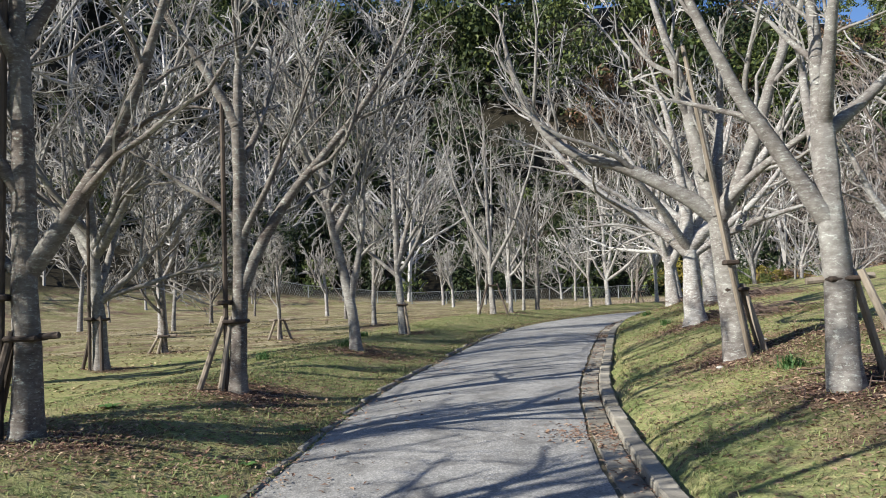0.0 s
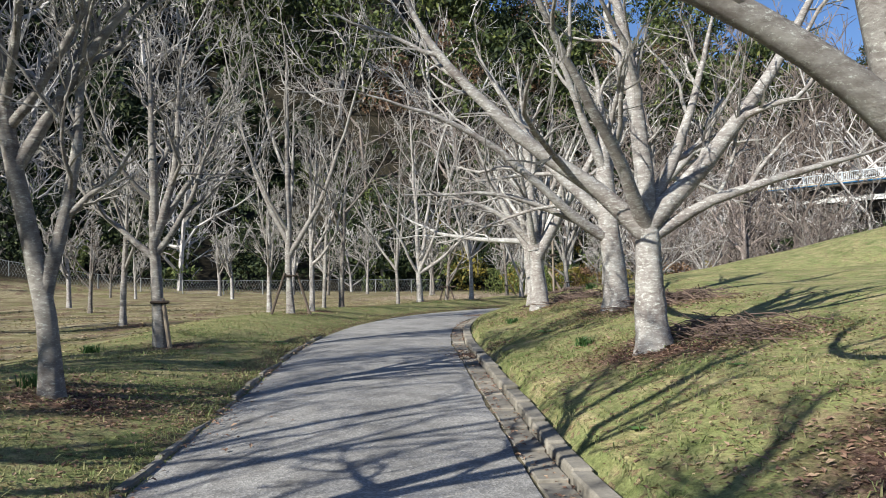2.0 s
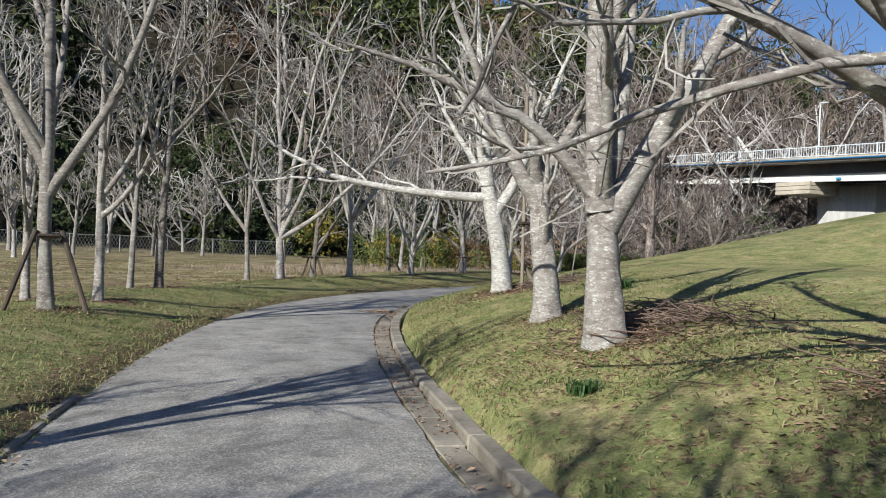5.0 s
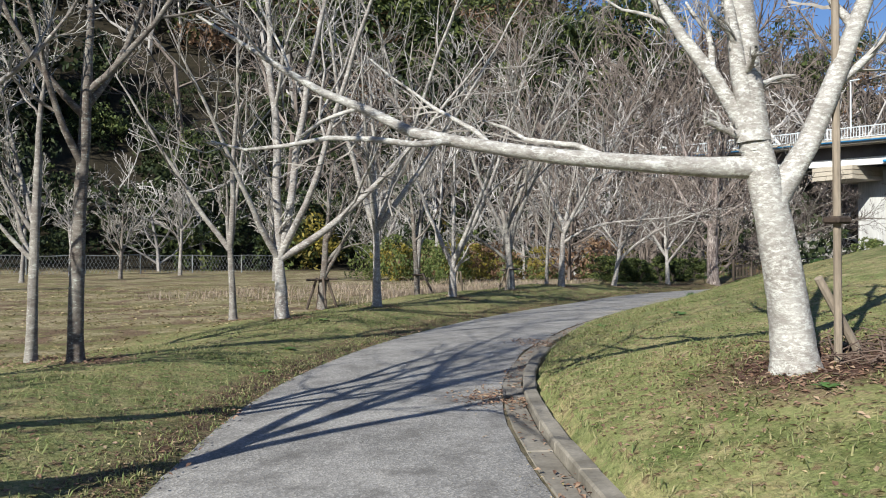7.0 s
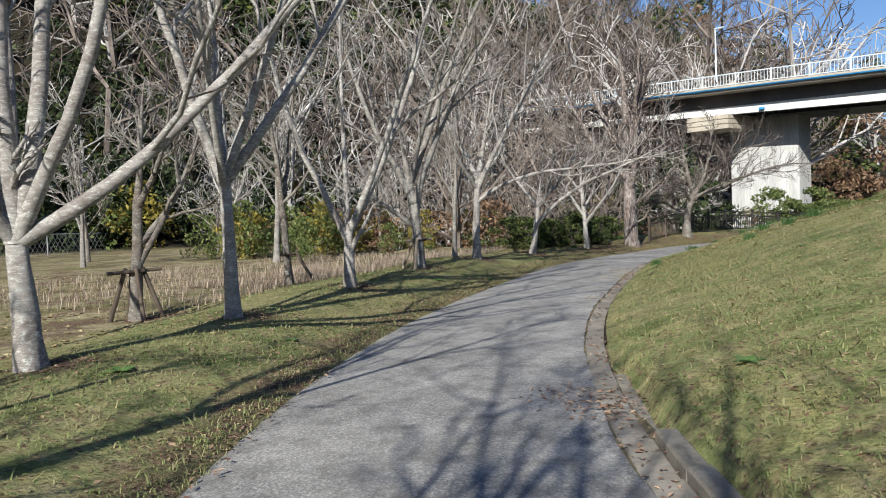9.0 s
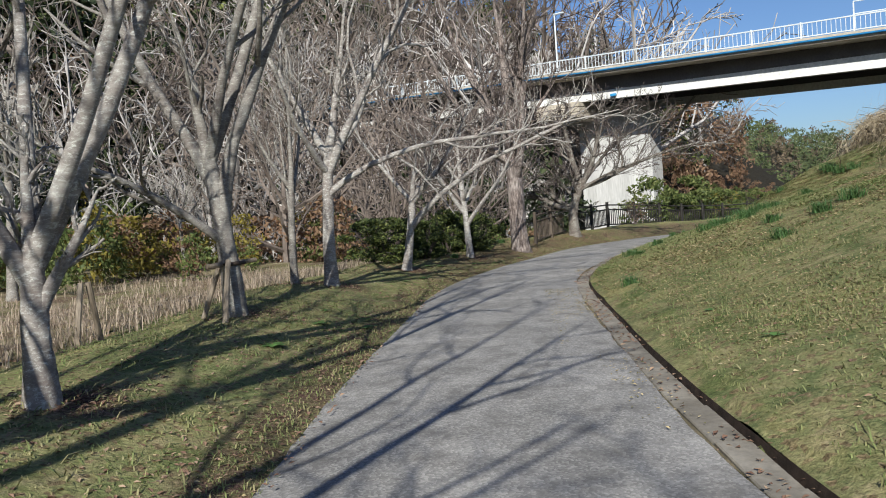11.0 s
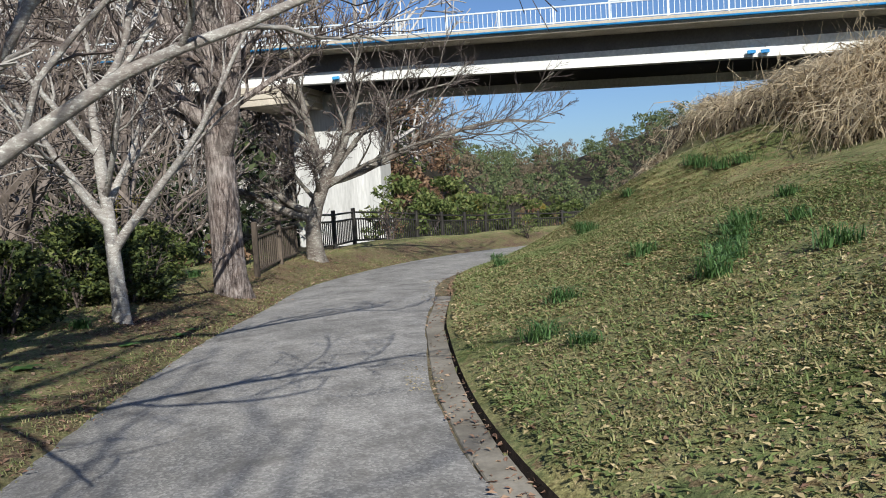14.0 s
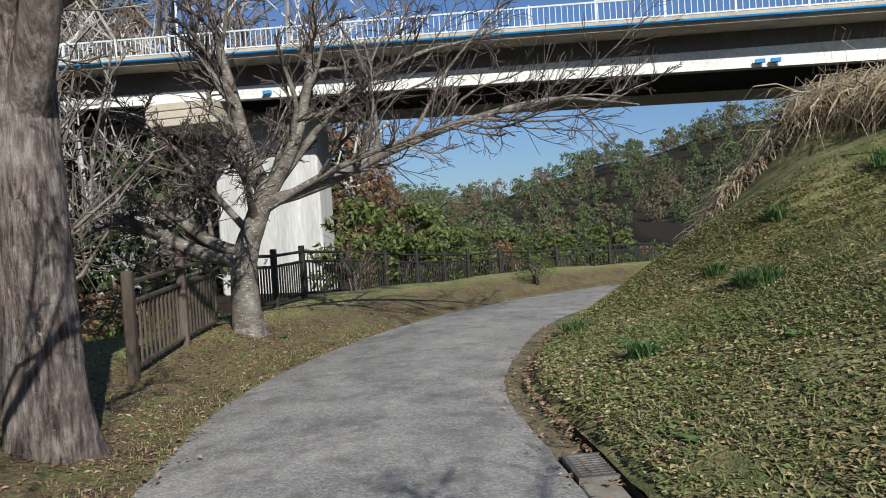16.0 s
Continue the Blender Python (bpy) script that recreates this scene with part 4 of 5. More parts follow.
# slim trees standing about the meadow and before the mesh fence
proto_trees = []
for k, (x, y, h, r) in enumerate(((-7.5, 22.0, 1.7, 0.06), (-3.4, 27.5, 1.5, 0.06), (0.5, 40.0, 1.9, 0.075))):
    proto_trees.append(bare_tree((x, y), h, r, (77 * k, (88, 85)), [], 80 + k, (M_BARK, M_BARK_DARK, M_BARK_PALE)[k], "slim leafless tree standing in the dry meadow", 5, twigs=(6, 6, 2), group="meadow trees", twig_r=0.007))
mg = random.Random(21)
for k, (x, y) in enumerate(((-11, 24), (-8.5, 29), (-6.2, 17.5), (-10, 18.5), (-13, 30), (-5, 34), (-16, 38), (-10, 42), (-4, 46), (2.5, 47), (6, 50), (-18, 48), (-13, 54), (-6, 53), (0, 54), (9, 54), (12, 49), (15, 45), (19, 42), (17, 50), (22, 45), (14, 39.5), (-21, 55), (4.5, 55.5), (10.5, 44))):
    copy_thing(proto_trees[k % 3], pose(x, y, on_land(x, y), 0, 0, mg.uniform(0, 360)) @ Matrix.Scale(mg.uniform(0.85, 1.5), 4))

# ---- hillside woods ----


def prototype(seed, height, r, tr):
    gen = np.random.default_rng(seed)
    line = bent((0, 0, -0.3), gen.uniform(0, 360), (88, 84, 82), height * 0.5, 5, 0.04, gen)
    P, R = [], []
    for j in range(6):
        f = 0.35 + 0.65 * j / 5
        p0 = line[int(f * 4)]
        P.append(bent(p0, j * 137 + gen.uniform(-30, 30), (gen.uniform(10, 55), gen.uniform(20, 65), gen.uniform(30, 75)), height * gen.uniform(0.4, 0.65), 5, 0.08, gen))
        R.append(np.linspace(r * 0.55, r * 0.2, 5))
    P, R = np.array(P), np.array(R)
    b1, r1 = sprout(P, R, 7, 0.5, 4, gen, spread=(30, 75), lift=0.1, thin=0.55)
    b2, r2 = sprout(b1, r1, 5, 0.65, 3, gen, spread=(25, 70), lift=0.1, thin=0.6)
    return merge([tubes(line[None], np.linspace(r, r * 0.6, 5)[None], 5), tubes(P, R, 4), tubes(b1, np.maximum(r1, tr * 1.4), 3), tubes(b2, np.maximum(r2, tr), 3)])


def wood(name, protos, spots, material, label, kind="stuff"):
    gen = np.random.default_rng(len(spots))
    blocks = []
    for k, (x, y, z, s) in enumerate(spots):
        v, f = protos[k % len(protos)]
        a = gen.uniform(0, 6.28)
        c, sn = math.cos(a), math.sin(a)
        w = v @ np.array([[c, sn, 0], [-sn, c, 0], [0, 0, 1]]) * np.array([s, s, s * gen.uniform(0.85, 1.25)])
        blocks.append((w + np.array([x, y, z]), f))
    v, f = merge(blocks)
    return tagged(new(name, mesh_from(name, v, f, material)), label, "woods", kind=kind)


def leaf_crown(seed, n, size, leaf, cone=0.0):
    """Clumps of small leaves about a trunkless crown: unit height."""
    gen = np.random.default_rng(seed)
    clumps = 26
    t = gen.uniform(0.06, 1, clumps)
    rad = (0.42 * (1 - cone * t) * np.sin(np.clip(t * 2.9 + 0.25, 0, 3.05)) ** 0.6 + 0.04) * gen.uniform(0.55, 1.1, clumps)
    a = gen.uniform(0, 6.28, clumps)
    cc = np.stack([rad * np.cos(a), rad * np.sin(a), t], axis=1)
    pick = gen.integers(0, clumps, n)
    d = gen.normal(0, 1, (n, 3))
    d /= np.linalg.norm(d, axis=1, keepdims=True)
    c = (cc[pick] + d * (gen.uniform(0.3, 1, (n, 1)) ** 0.5) * np.array([0.17, 0.17, 0.1])) * size
    u = gen.normal(0, 1, (n, 3))
    u /= np.linalg.norm(u, axis=1, keepdims=True)
    w = np.cross(u, gen.normal(0, 1, (n, 3)))
    w /= np.linalg.norm(w, axis=1, keepdims=True)
    L = leaf * gen.uniform(0.6, 1.4, (n, 1))
    v = np.stack([c - u * L, c + w * L * 0.45, c + u * L, c - w * L * 0.45], axis=1).reshape(-1, 3)
    return v, np.arange(n * 4).reshape(-1, 4)


def spots(n, az, r, size, seed, keep=None):
    gen = np.random.default_rng(seed)
    out = []
    while len(out) < n:
        a, rr = math.radians(gen.uniform(*az)), gen.uniform(*r)
        x, y = 5 + rr * math.cos(a), 22 + rr * math.sin(a)
        if keep and not keep(x, y):
            continue
        out.append((x, y, on_land(x, y) - 0.1, gen.uniform(*size)))
    return out


FAR = [prototype(60 + j, 6.5, 0.1, 0.011) for j in range(5)]
wood("toe_woods", FAR, spots(38, (34, 158), (34, 56), (0.9, 1.9), 1, lambda x, y: y > 59.5 or x > 17 or x < -24), M_TWIG_FAR, "bare grey-brown trees crowding the foot of the hill")
wood("slope_woods", FAR, spots(46, (20, 150), (46, 84), (1.7, 2.9), 2, lambda x, y: y > 58 or x > 40), M_TWIG_FAR, "bare winter woods climbing the hillside")
wood("tall_bare_woods", FAR, spots(18, (43, 82), (44, 62), (1.9, 2.7), 29, lambda x, y: y > 58), M_TWIG_BROWN, "tall bare brown trees below the hill")
wood("river_woods", FAR, spots(7, (18, 34), (30, 52), (0.5, 0.9), 8, lambda x, y: (x < 33 and y > 43) or y > 49), M_TWIG_FAR, "bare trees and scrub along the river bank")
EV = [leaf_crown(70 + j, 1300, 1.0, 0.034, c) for j, c in enumerate((0.1, 0.3, 0.75, 0.2))]
LOW = [leaf_crown(80 + j, 620, 1.0, 0.045, 0.05) for j in range(4)]
wood("evergreen_slope", EV, spots(60, (40, 150), (50, 112), (5, 12), 3, lambda x, y: y > 61), M_CEDAR_SHADE, "dark evergreen trees among the winter woods")
BIG = [leaf_crown(170 + j, 2300, 1.0, 0.024, c) for j, c in enumerate((0.15, 0.5, 0.8, 0.3))]
wood("tall_evergreens", BIG, spots(46, (40, 150), (68, 100), (9, 16), 23, lambda x, y: y > 66), M_EVER, "tall dark cedars and evergreens on the hillside")
wood("evergreen_scrub", LOW, spots(80, (26, 140), (37, 62), (1.2, 3.4), 4, lambda x, y: (y > 59 or x > 17) and not (36 < x < 54 and 38 < y < 49)), M_BUSH, "green undergrowth at the foot of the woods")
wood("yellow_scrub", LOW, spots(22, (24, 75), (38, 62), (1.5, 3.5), 5, lambda x, y: not (36 < x < 54 and 38 < y < 49)), M_AUTUMN, "yellowing autumn trees among bare branches")
wood("ridge_evergreens", EV, spots(30, (19, 60), (70, 125), (4, 8), 6), M_EVER, "evergreen trees along the ridge")
# Understory in near-black leaves, its colour standing in for shade among the trees.
wood("dark_understory", EV, spots(84, (44, 152), (40, 64), (2.5, 6.0), 37, lambda x, y: y > 60), M_CEDAR_SHADE, "evergreen trees coloured dark as shade at the hill's foot")
wood("ridge_bare_woods", FAR, spots(40, (26, 56), (56, 92), (1.8, 2.9), 39, lambda x, y: x > 40), M_TWIG_BROWN, "bare brown trees on the ridge behind the bridge")
wood("ridge_brown", EV, spots(40, (19, 80), (64, 118), (3.5, 7), 9), M_RUSSET, "brown oak woods on the ridge")
far_gen = np.random.default_rng(10)
far_pts = []
for _ in range(640):
    a, rr = math.radians(far_gen.uniform(-32, 20)), far_gen.uniform(170, 430)
    x, y = 20 + rr * math.cos(a), 32 + rr * math.sin(a)
    if rr > 190 or not -3.5 < math.degrees(a) < 2.5:
        far_pts.append((x, y, max(on_land(x, y), -2.6) - 0.5, far_gen.uniform(3.5, 7) * (0.5 + rr / 400)))
EVF = [leaf_crown(90 + j, 250, 1.0, 0.06, 0.2) for j in range(3)]
wood("distant_woods", EVF, far_pts[::3] + far_pts[1::3], M_FAR_HAZE, "wooded hills beyond the lake")
wood("distant_autumn_woods", EVF, far_pts[2::3], M_FAR_HAZE_BROWN, "autumn woods beyond the lake")
lake_bm = bmesh.new()
box(lake_bm, (420, 400, 0.1), (265, 20, -2.95))
tagged(part("water", lake_bm, M_WATER), "still lake seen under the bridge", "water", kind="structure")

wood("bank_scrub", LOW, spots(60, (6, 27), (42, 72), (0.7, 1.5), 14, lambda x, y: not (36 < x < 54 and 37.5 < y < 48)), M_BUSH, "green scrub on the far river bank")
wood("bank_brown_scrub", LOW, spots(44, (6, 27), (44, 80), (0.8, 1.7), 15, lambda x, y: not (36 < x < 54 and 37.5 < y < 48)), M_RUSSET, "russet scrub on the far river bank")

wood("river_scrub", LOW, [(rx, ry, on_land(rx, ry), rs) for rx, ry, rs in [(far_gen.uniform(13, 33), far_gen.uniform(38.8, 46), far_gen.uniform(0.7, 1.5)) for _ in range(44)]], M_BUSH, "tangled green scrub along the river")
wood("river_yellow_scrub", LOW, [(rx, ry, on_land(rx, ry), rs) for rx, ry, rs in [(far_gen.uniform(14, 34), far_gen.uniform(41, 48), far_gen.uniform(0.8, 1.6)) for _ in range(16)]], M_AUTUMN, "yellow-leaved scrub along the river")
wood("river_brown_scrub", LOW, [(rx, ry, on_land(rx, ry), rs) for rx, ry, rs in [(far_gen.uniform(14, 34), far_gen.uniform(39.5, 50), far_gen.uniform(0.8, 1.9)) for _ in range(26)]], M_RUSSET, "brown withered scrub along the river")
# Undergrowth in the same darkened leaves, painting shade at the hill's foot.
wood("hill_foot_scrub", LOW, spots(90, (30, 150), (38, 66), (1.5, 5.0), 19, lambda x, y: y > 60 or (x > 17 and y > 44)), M_CEDAR_SHADE, "evergreen undergrowth coloured dark as shade below the hill")

wood("riverside_trees", FAR, [(rx, ry, on_land(rx, ry), rs) for rx, ry, rs in ((25.5, 41.0, 0.95), (27.5, 42.5, 1.2), (29.5, 41.8, 1.05), (31.5, 43.5, 1.3), (33.5, 45.0, 1.35), (30.0, 46.0, 1.5), (26.5, 45.0, 1.3), (36.0, 47.5, 1.4), (23.0, 43.0, 1.1), (39.0, 51.0, 1.5), (21.0, 40.5, 0.8), (43.0, 53.0, 1.5))], M_TWIG_BROWN, "tall brown bare trees along the river")

# ---- bridge ----
BR = holder("bridge", (45.0, 30.0, 5.46), "road bridge with white steel girder and pale railing", "bridge")
SL = 0.038


def beam(name, x0, x1, z0, z1, material, label="", y0=-70.0, y1=34.0):
    """A long member of the bridge: across x0..x1, heights above the girder's foot, with the road's slope."""
    v = [(x, y, z + SL * y) for y in (y0, y1) for x, z in ((x0, z0), (x1, z0), (x1, z1), (x0, z1))]
    f = [(0, 1, 2, 3), (7, 6, 5, 4), (0, 4, 5, 1), (1, 5, 6, 2), (2, 6, 7, 3), (3, 7, 4, 0)]
    return piece(name, mesh_from(name, v, np.array(f), material), BR, label)


# The web's dark colour stands in for the shade of the overhanging deck.
beam("girder", 0.0, 0.12, 0.0, 1.1, M_WEB_SHADE, "steel web coloured dark as the deck's shade")
# White strip paints the sunlit foot of the web; its taper follows the shadow's edge.
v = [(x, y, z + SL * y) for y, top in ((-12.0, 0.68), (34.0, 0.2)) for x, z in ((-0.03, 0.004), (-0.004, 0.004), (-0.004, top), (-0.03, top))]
piece("lit_fascia", mesh_from("lit_fascia", v, np.array([(0, 1, 2, 3), (7, 6, 5, 4), (0, 4, 5, 1), (1, 5, 6, 2), (2, 6, 7, 3), (3, 7, 4, 0)]), M_STEEL), BR, "white tapering strip for the sunlit foot of the web")
beam("flange", -0.1, 0.3, -0.04, 0.0, M_STEEL, "white bottom flange")
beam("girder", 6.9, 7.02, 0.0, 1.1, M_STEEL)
# Soffit sheet carries the under-deck shade in its near-black colour.
beam("soffit", 0.13, 6.9, 0.4, 0.52, M_SOFFIT_SHADE, "soffit coloured near black as shade between the girders")
beam("deck", -1.15, 8.0, 1.105, 1.3, M_CAP, "concrete deck slab")
beam("edge_beam", -1.19, -0.85, 1.303, 1.4, M_CAP, "concrete edge of the deck")
pipe = bmesh.new()
rod(pipe, (-1.25, -70, 1.24 - 70 * SL), (-1.25, 34, 1.24 + 34 * SL), 0.045, sides=10)
part("service_pipe", pipe, M_BLUE, BR, "blue service pipe", True)
for x in (-1.0, 7.85):
    for z, h in ((2.04, 0.05), (1.48, 0.04)):
        beam("rail", x - 0.03, x + 0.03, z - h / 2, z + h / 2, M_RAIL)
post_bm = bmesh.new()
box(post_bm, (0.07, 0.07, 0.72), (0, 0, 0.35), bevel=0.01)
POST = part("railing_post", post_bm, M_RAIL, BR)
POST.matrix_basis = pose(-1.0, -46, 1.39 - 46 * SL)
for y in np.arange(-44, 34, 2.0):
    piece("railing_post", POST.data, BR, m=pose(-1.0, y, 1.39 + y * SL))
bar_bm = bmesh.new()
box(bar_bm, (0.022, 0.022, 0.56), (0, 0, 0.28))
BAR = part("baluster", bar_bm, M_RAIL, BR)
BAR.matrix_basis = pose(-1.0, -22.0, 1.47 - 22 * SL)
for y in np.arange(-21.82, 26, 0.18):
    piece("baluster", BAR.data, BR, m=pose(-1.0, y, 1.47 + y * SL))
for y in (-3.2, -2.75, 13.0):
    bm = bmesh.new()
    box(bm, (0.16, 0.28, 0.12), (-0.19, y, 0.12 + y * SL), bevel=0.01)
    part("bracket", bm, M_BLUE, BR, "blue pipe bracket")
for y in np.arange(-20, 2.1, 2.0):
    bm = bmesh.new()
    box(bm, (0.05, 0.05, 1.25), (-0.93, y, 2.0 + y * SL))
    part("screen_post", bm, M_RAIL, BR)
for z in (2.1, 2.6):
    beam("screen_rail", -0.95, -0.91, z, z + 0.04, M_RAIL, "", -20, 2)
pier = holder("bridge_pier", (48.1, 44.35, -2.6), "pale concrete wall pier carrying the bridge", "pier")
bm = bmesh.new()
box(bm, (1.5, 4.1, 8.5), (0, 0, 4.24), bevel=0.08)
part("pier_wall", bm, M_CONCRETE, pier)
for k in range(3):
    bm = bmesh.new()
    box(bm, (4.0, 2.6, 0.25), (-1.6, 1.75, 7.93 + k * 0.272), bevel=0.02)
    part("cap_course", bm, M_CAP, pier, "tan concrete course")
for k in range(3):
    bm = bmesh.new()
    box(bm, (0.02, 0.03, 8.2), (-0.752, -1.2 + 1.2 * k, 4.1))
    part("form_joint", bm, M_CONCRETE, pier)
abut = holder("bridge_abutment", (42.0, 17.0, on_land(42, 17) - 0.5), "concrete abutment in the mound", "abutment")
bm = bmesh.new()
box(bm, (9, 4, 7.0), (3.5, -3, 2.0), bevel=0.05)
part("abutment_wall", bm, M_CONCRETE, abut)
lamp = holder("street_lamp", (52.0, 50.0, 7.3), "slim grey street lamp on the bridge approach", "street lamp")
bm = bmesh.new()
rod(bm, (0, 0, -2.0), (0, 0, 5.2), 0.07, 0.045)
part("pole", bm, M_RAIL, lamp)
bm = bmesh.new()
box(bm, (0.2, 0.7, 0.09), (0, -0.3, 5.22), bevel=0.03)
part("lamp_head", bm, M_RAIL, lamp)

# ---- fences ----


def wood_fence(pts, group, material, label):
    for (x0, y0), (x1, y1) in zip(pts, pts[1:]):
        n = max(1, round(math.hypot(x1 - x0, y1 - y0) / 1.25))
        for k in range(n):
            ax, ay = x0 + (x1 - x0) * k / n, y0 + (y1 - y0) * k / n
            bx, by = x0 + (x1 - x0) * (k + 1) / n, y0 + (y1 - y0) * (k + 1) / n
            az_, bz_ = on_land(ax, ay) - 0.03, on_land(bx, by) - 0.03
            f = holder("fence_panel", (ax, ay, az_), label, "fence", group, turn=math.degrees(math.atan2(by - ay, bx - ax)))
            L, dz = math.hypot(bx - ax, by - ay), bz_ - az_
            bm = bmesh.new()
            box(bm, (0.075, 0.075, 0.82), (0, 0, 0.38), bevel=0.012)
            part("post", bm, material, f)
            for z in (0.1, 0.56, 0.7):
                bm = bmesh.new()
                rod(bm, (0.03, 0, z), (L - 0.03, 0, z + dz), 0.02, sides=6)
                part("rail", bm, material, f)
            for j in range(1, int(L / 0.1)):
                u = j * 0.1 / L
                bm = bmesh.new()
                box(bm, (0.03, 0.018, 0.5), (L * u, 0.0, 0.33 + dz * u), bevel=0.004)
                part("slat", bm, material, f)


wood_fence([(24.55, 35.7), (27.0, 36.25)], "river fence", M_FENCE, "weathered brown slatted fence panel beside the path")
wood_fence([(27.9, 36.45), (30.3, 36.6), (33.2, 36.15), (36.6, 35.2), (39.3, 33.4), (41.0, 30.8)], "shore fence", M_FENCE_DARK, "dark brown slatted fence panel on the bank")

mesh_f = holder("mesh_fence", (-30, 58, 0), "grey wire mesh fence along the meadow's far edge", "fence")
wires = []
fx = np.arange(-30, 15, 0.18)
fz = land(fx, np.full(len(fx), 58.0))
for x, z in zip(fx[::14], fz[::14]):
    bm = bmesh.new()
    rod(bm, (x + 30, 0, z - 0.1), (x + 30, 0, z + 0.95), 0.035, sides=6)
    part("post", bm, M_WIRE, mesh_f)
P = np.stack([np.stack([fx + 30, fx * 0, fz + 0.03], 1), np.stack([fx + 30 + 0.45, fx * 0, fz + 0.9], 1)], axis=1)
Q = np.stack([np.stack([fx + 30 + 0.45, fx * 0 + 0.01, fz + 0.03], 1), np.stack([fx + 30, fx * 0 + 0.01, fz + 0.9], 1)], axis=1)
T = np.stack([np.stack([fx + 30, fx * 0, fz + 0.91], 1), np.stack([fx + 30.2, fx * 0, fz + 0.91], 1)], axis=1)
v, f = merge([tubes(np.concatenate([P, Q]), np.full((2 * len(fx), 2), 0.007), 3), tubes(T, np.full((len(fx), 2), 0.02), 4)])
tagged(piece("wire_mesh", mesh_from("wire_mesh", v, f, M_WIRE), mesh_f), kind="stuff")

# ---- tree stakes ----


def stake(bm_name, a, b, r, material, parent):
    bm = bmesh.new()
    rod(bm, a, b, r, r * 0.9, 8)
    return part(bm_name, bm, material, parent)


def props(tree_at, feet, height, material, label, tie=True, bar=0.0):
    x, y = tree_at
    z = on_land(x, y)
    g = holder("tree_support", (x, y, z), label, "tree support", "tree supports")
    for fx_, fy_ in feet:
        fz_ = on_land(x + fx_, y + fy_) - z
        stake("prop", (fx_, fy_, fz_ - 0.05), (fx_ * 0.3, fy_ * 0.3, height), 0.026, material, g)
    if bar:
        stake("crossbar", (-bar, 0.02, height * 0.92), (bar, -0.02, height * 0.95), 0.022, material, g)
    if tie:
        bm = bmesh.new()
        box(bm, (0.2, 0.17, 0.035), (0, 0, height * 0.93), bevel=0.012)
        part("rope_tie", bm, M_ROPE, g, "dark palm rope tie")


def pole(at, top, lean, material, label, r=0.024):
    x, y = at
    z = on_land(x, y)
    g = holder("tree_pole", (x, y, z), label, "pole", "tall tree poles")
    stake("pole", (0, 0, -0.1), (lean[0], lean[1], top), r, material, g)
    bm = bmesh.new()
    box(bm, (0.12, 0.1, 0.04), (lean[0] * 0.3, lean[1] * 0.3, top * 0.3), bevel=0.01)
    part("rope_tie", bm, M_ROPE, g)


R, L = RIGHT_ROW, LEFT_ROW
props(R["R1"], [(0.32, 0.12), (0.3, -0.25)], 0.72, M_STAKE, "weathered wooden props tied to a cherry trunk", bar=0.2)
props(R["R2"], [(0.22, -0.05), (0.3, 0.3)], 0.6, M_STAKE, "weathered wooden prop beside a forked cherry")
props(L["L2"], [(-0.3, -0.12), (-0.13, -0.06)], 0.62, M_STAKE, "pale wooden props tied to a slim trunk")
props(L["L1"], [(-0.24, 0.08), (-0.2, -0.14)], 0.62, M_STAKE_DARK, "dark wooden props beside a cherry trunk", bar=0.2)
props(L["L3"], [(-0.25, 0.0), (0.1, -0.2)], 0.7, M_STAKE_DARK, "wooden props at a far cherry")
props(L["L6"], [(-0.25, 0), (0.25, 0), (0, -0.2)], 0.42, M_STAKE, "low wooden prop frame round a young tree", bar=0.22)
props(L["L6b"], [(-0.3, 0), (-0.1, -0.1)], 0.3, M_STAKE, "low wooden stakes beside a young tree", bar=0.2)
props(L["L5"], [(0.12, -0.1)], 0.55, M_STAKE, "short pale stake beside a cherry")
props(L["L7"], [(-0.38, -0.1), (0.36, -0.05), (0, 0.3)], 0.75, M_STAKE_DARK, "dark tripod props round a slim trunk")
props(L["m3"], [(-0.28, 0.1), (0.28, -0.1), (0.0, -0.25), (0, 0.28)], 0.6, M_STAKE_DARK, "dark wooden prop frame round a young tree", bar=0.3)
props(L["m5"], [(0.32, -0.2)], 0.5, M_STAKE_DARK, "single dark prop at a young tree")
props(L["m7"], [(-0.35, -0.3), (-0.15, 0.3)], 0.5, M_STAKE, "wooden props beside a stout trunk", bar=0.25)
props((11.3, 31.9), [(-0.12, 0), (0.12, 0.05)], 0.5, M_STAKE, "short wooden stakes standing without a tree", tie=False)
props(R["R6"], [(0.42, -0.1)], 0.5, M_STAKE, "weathered stake beside a pale cherry", tie=False)
pole((L["L1"][0] - 0.14, L["L1"][1] - 0.04), 2.7, (0.05, 0), M_STAKE_DARK, "tall dark pole tied to a cherry trunk", 0.024)
pole((L["L2"][0] - 0.08, L["L2"][1] - 0.03), 2.4, (0.01, 0), M_STAKE_DARK, "tall dark pole tied to a slim trunk", 0.022)
pole((R["R2"][0] + 0.05, R["R2"][1] - 0.16), 2.6, (-0.42, 0), M_STAKE, "tall weathered pole leaning into a forked cherry", 0.021)
pole((R["R6"][0] + 0.2, R["R6"][1] - 0.1), 2.6, (-0.03, 0), M_STAKE, "tall weathered pole beside a pale cherry", 0.022)
pole((L["L3"][0] - 0.1, L["L3"][1] - 0.1), 2.2, (0, 0), M_STAKE_DARK, "dark pole tied to a far cherry")
stake_b = holder("marker_stake", (26.9, 35.9, on_land(26.9, 35.9)), "tan square stake at the fence's end", "stake")
bm = bmesh.new()
box(bm, (0.05, 0.05, 0.72), (0, 0, 0.34), bevel=0.006)
part("stake", bm, M_STAKE, stake_b)

# ---- grass, reeds, tufts, shrubs ----


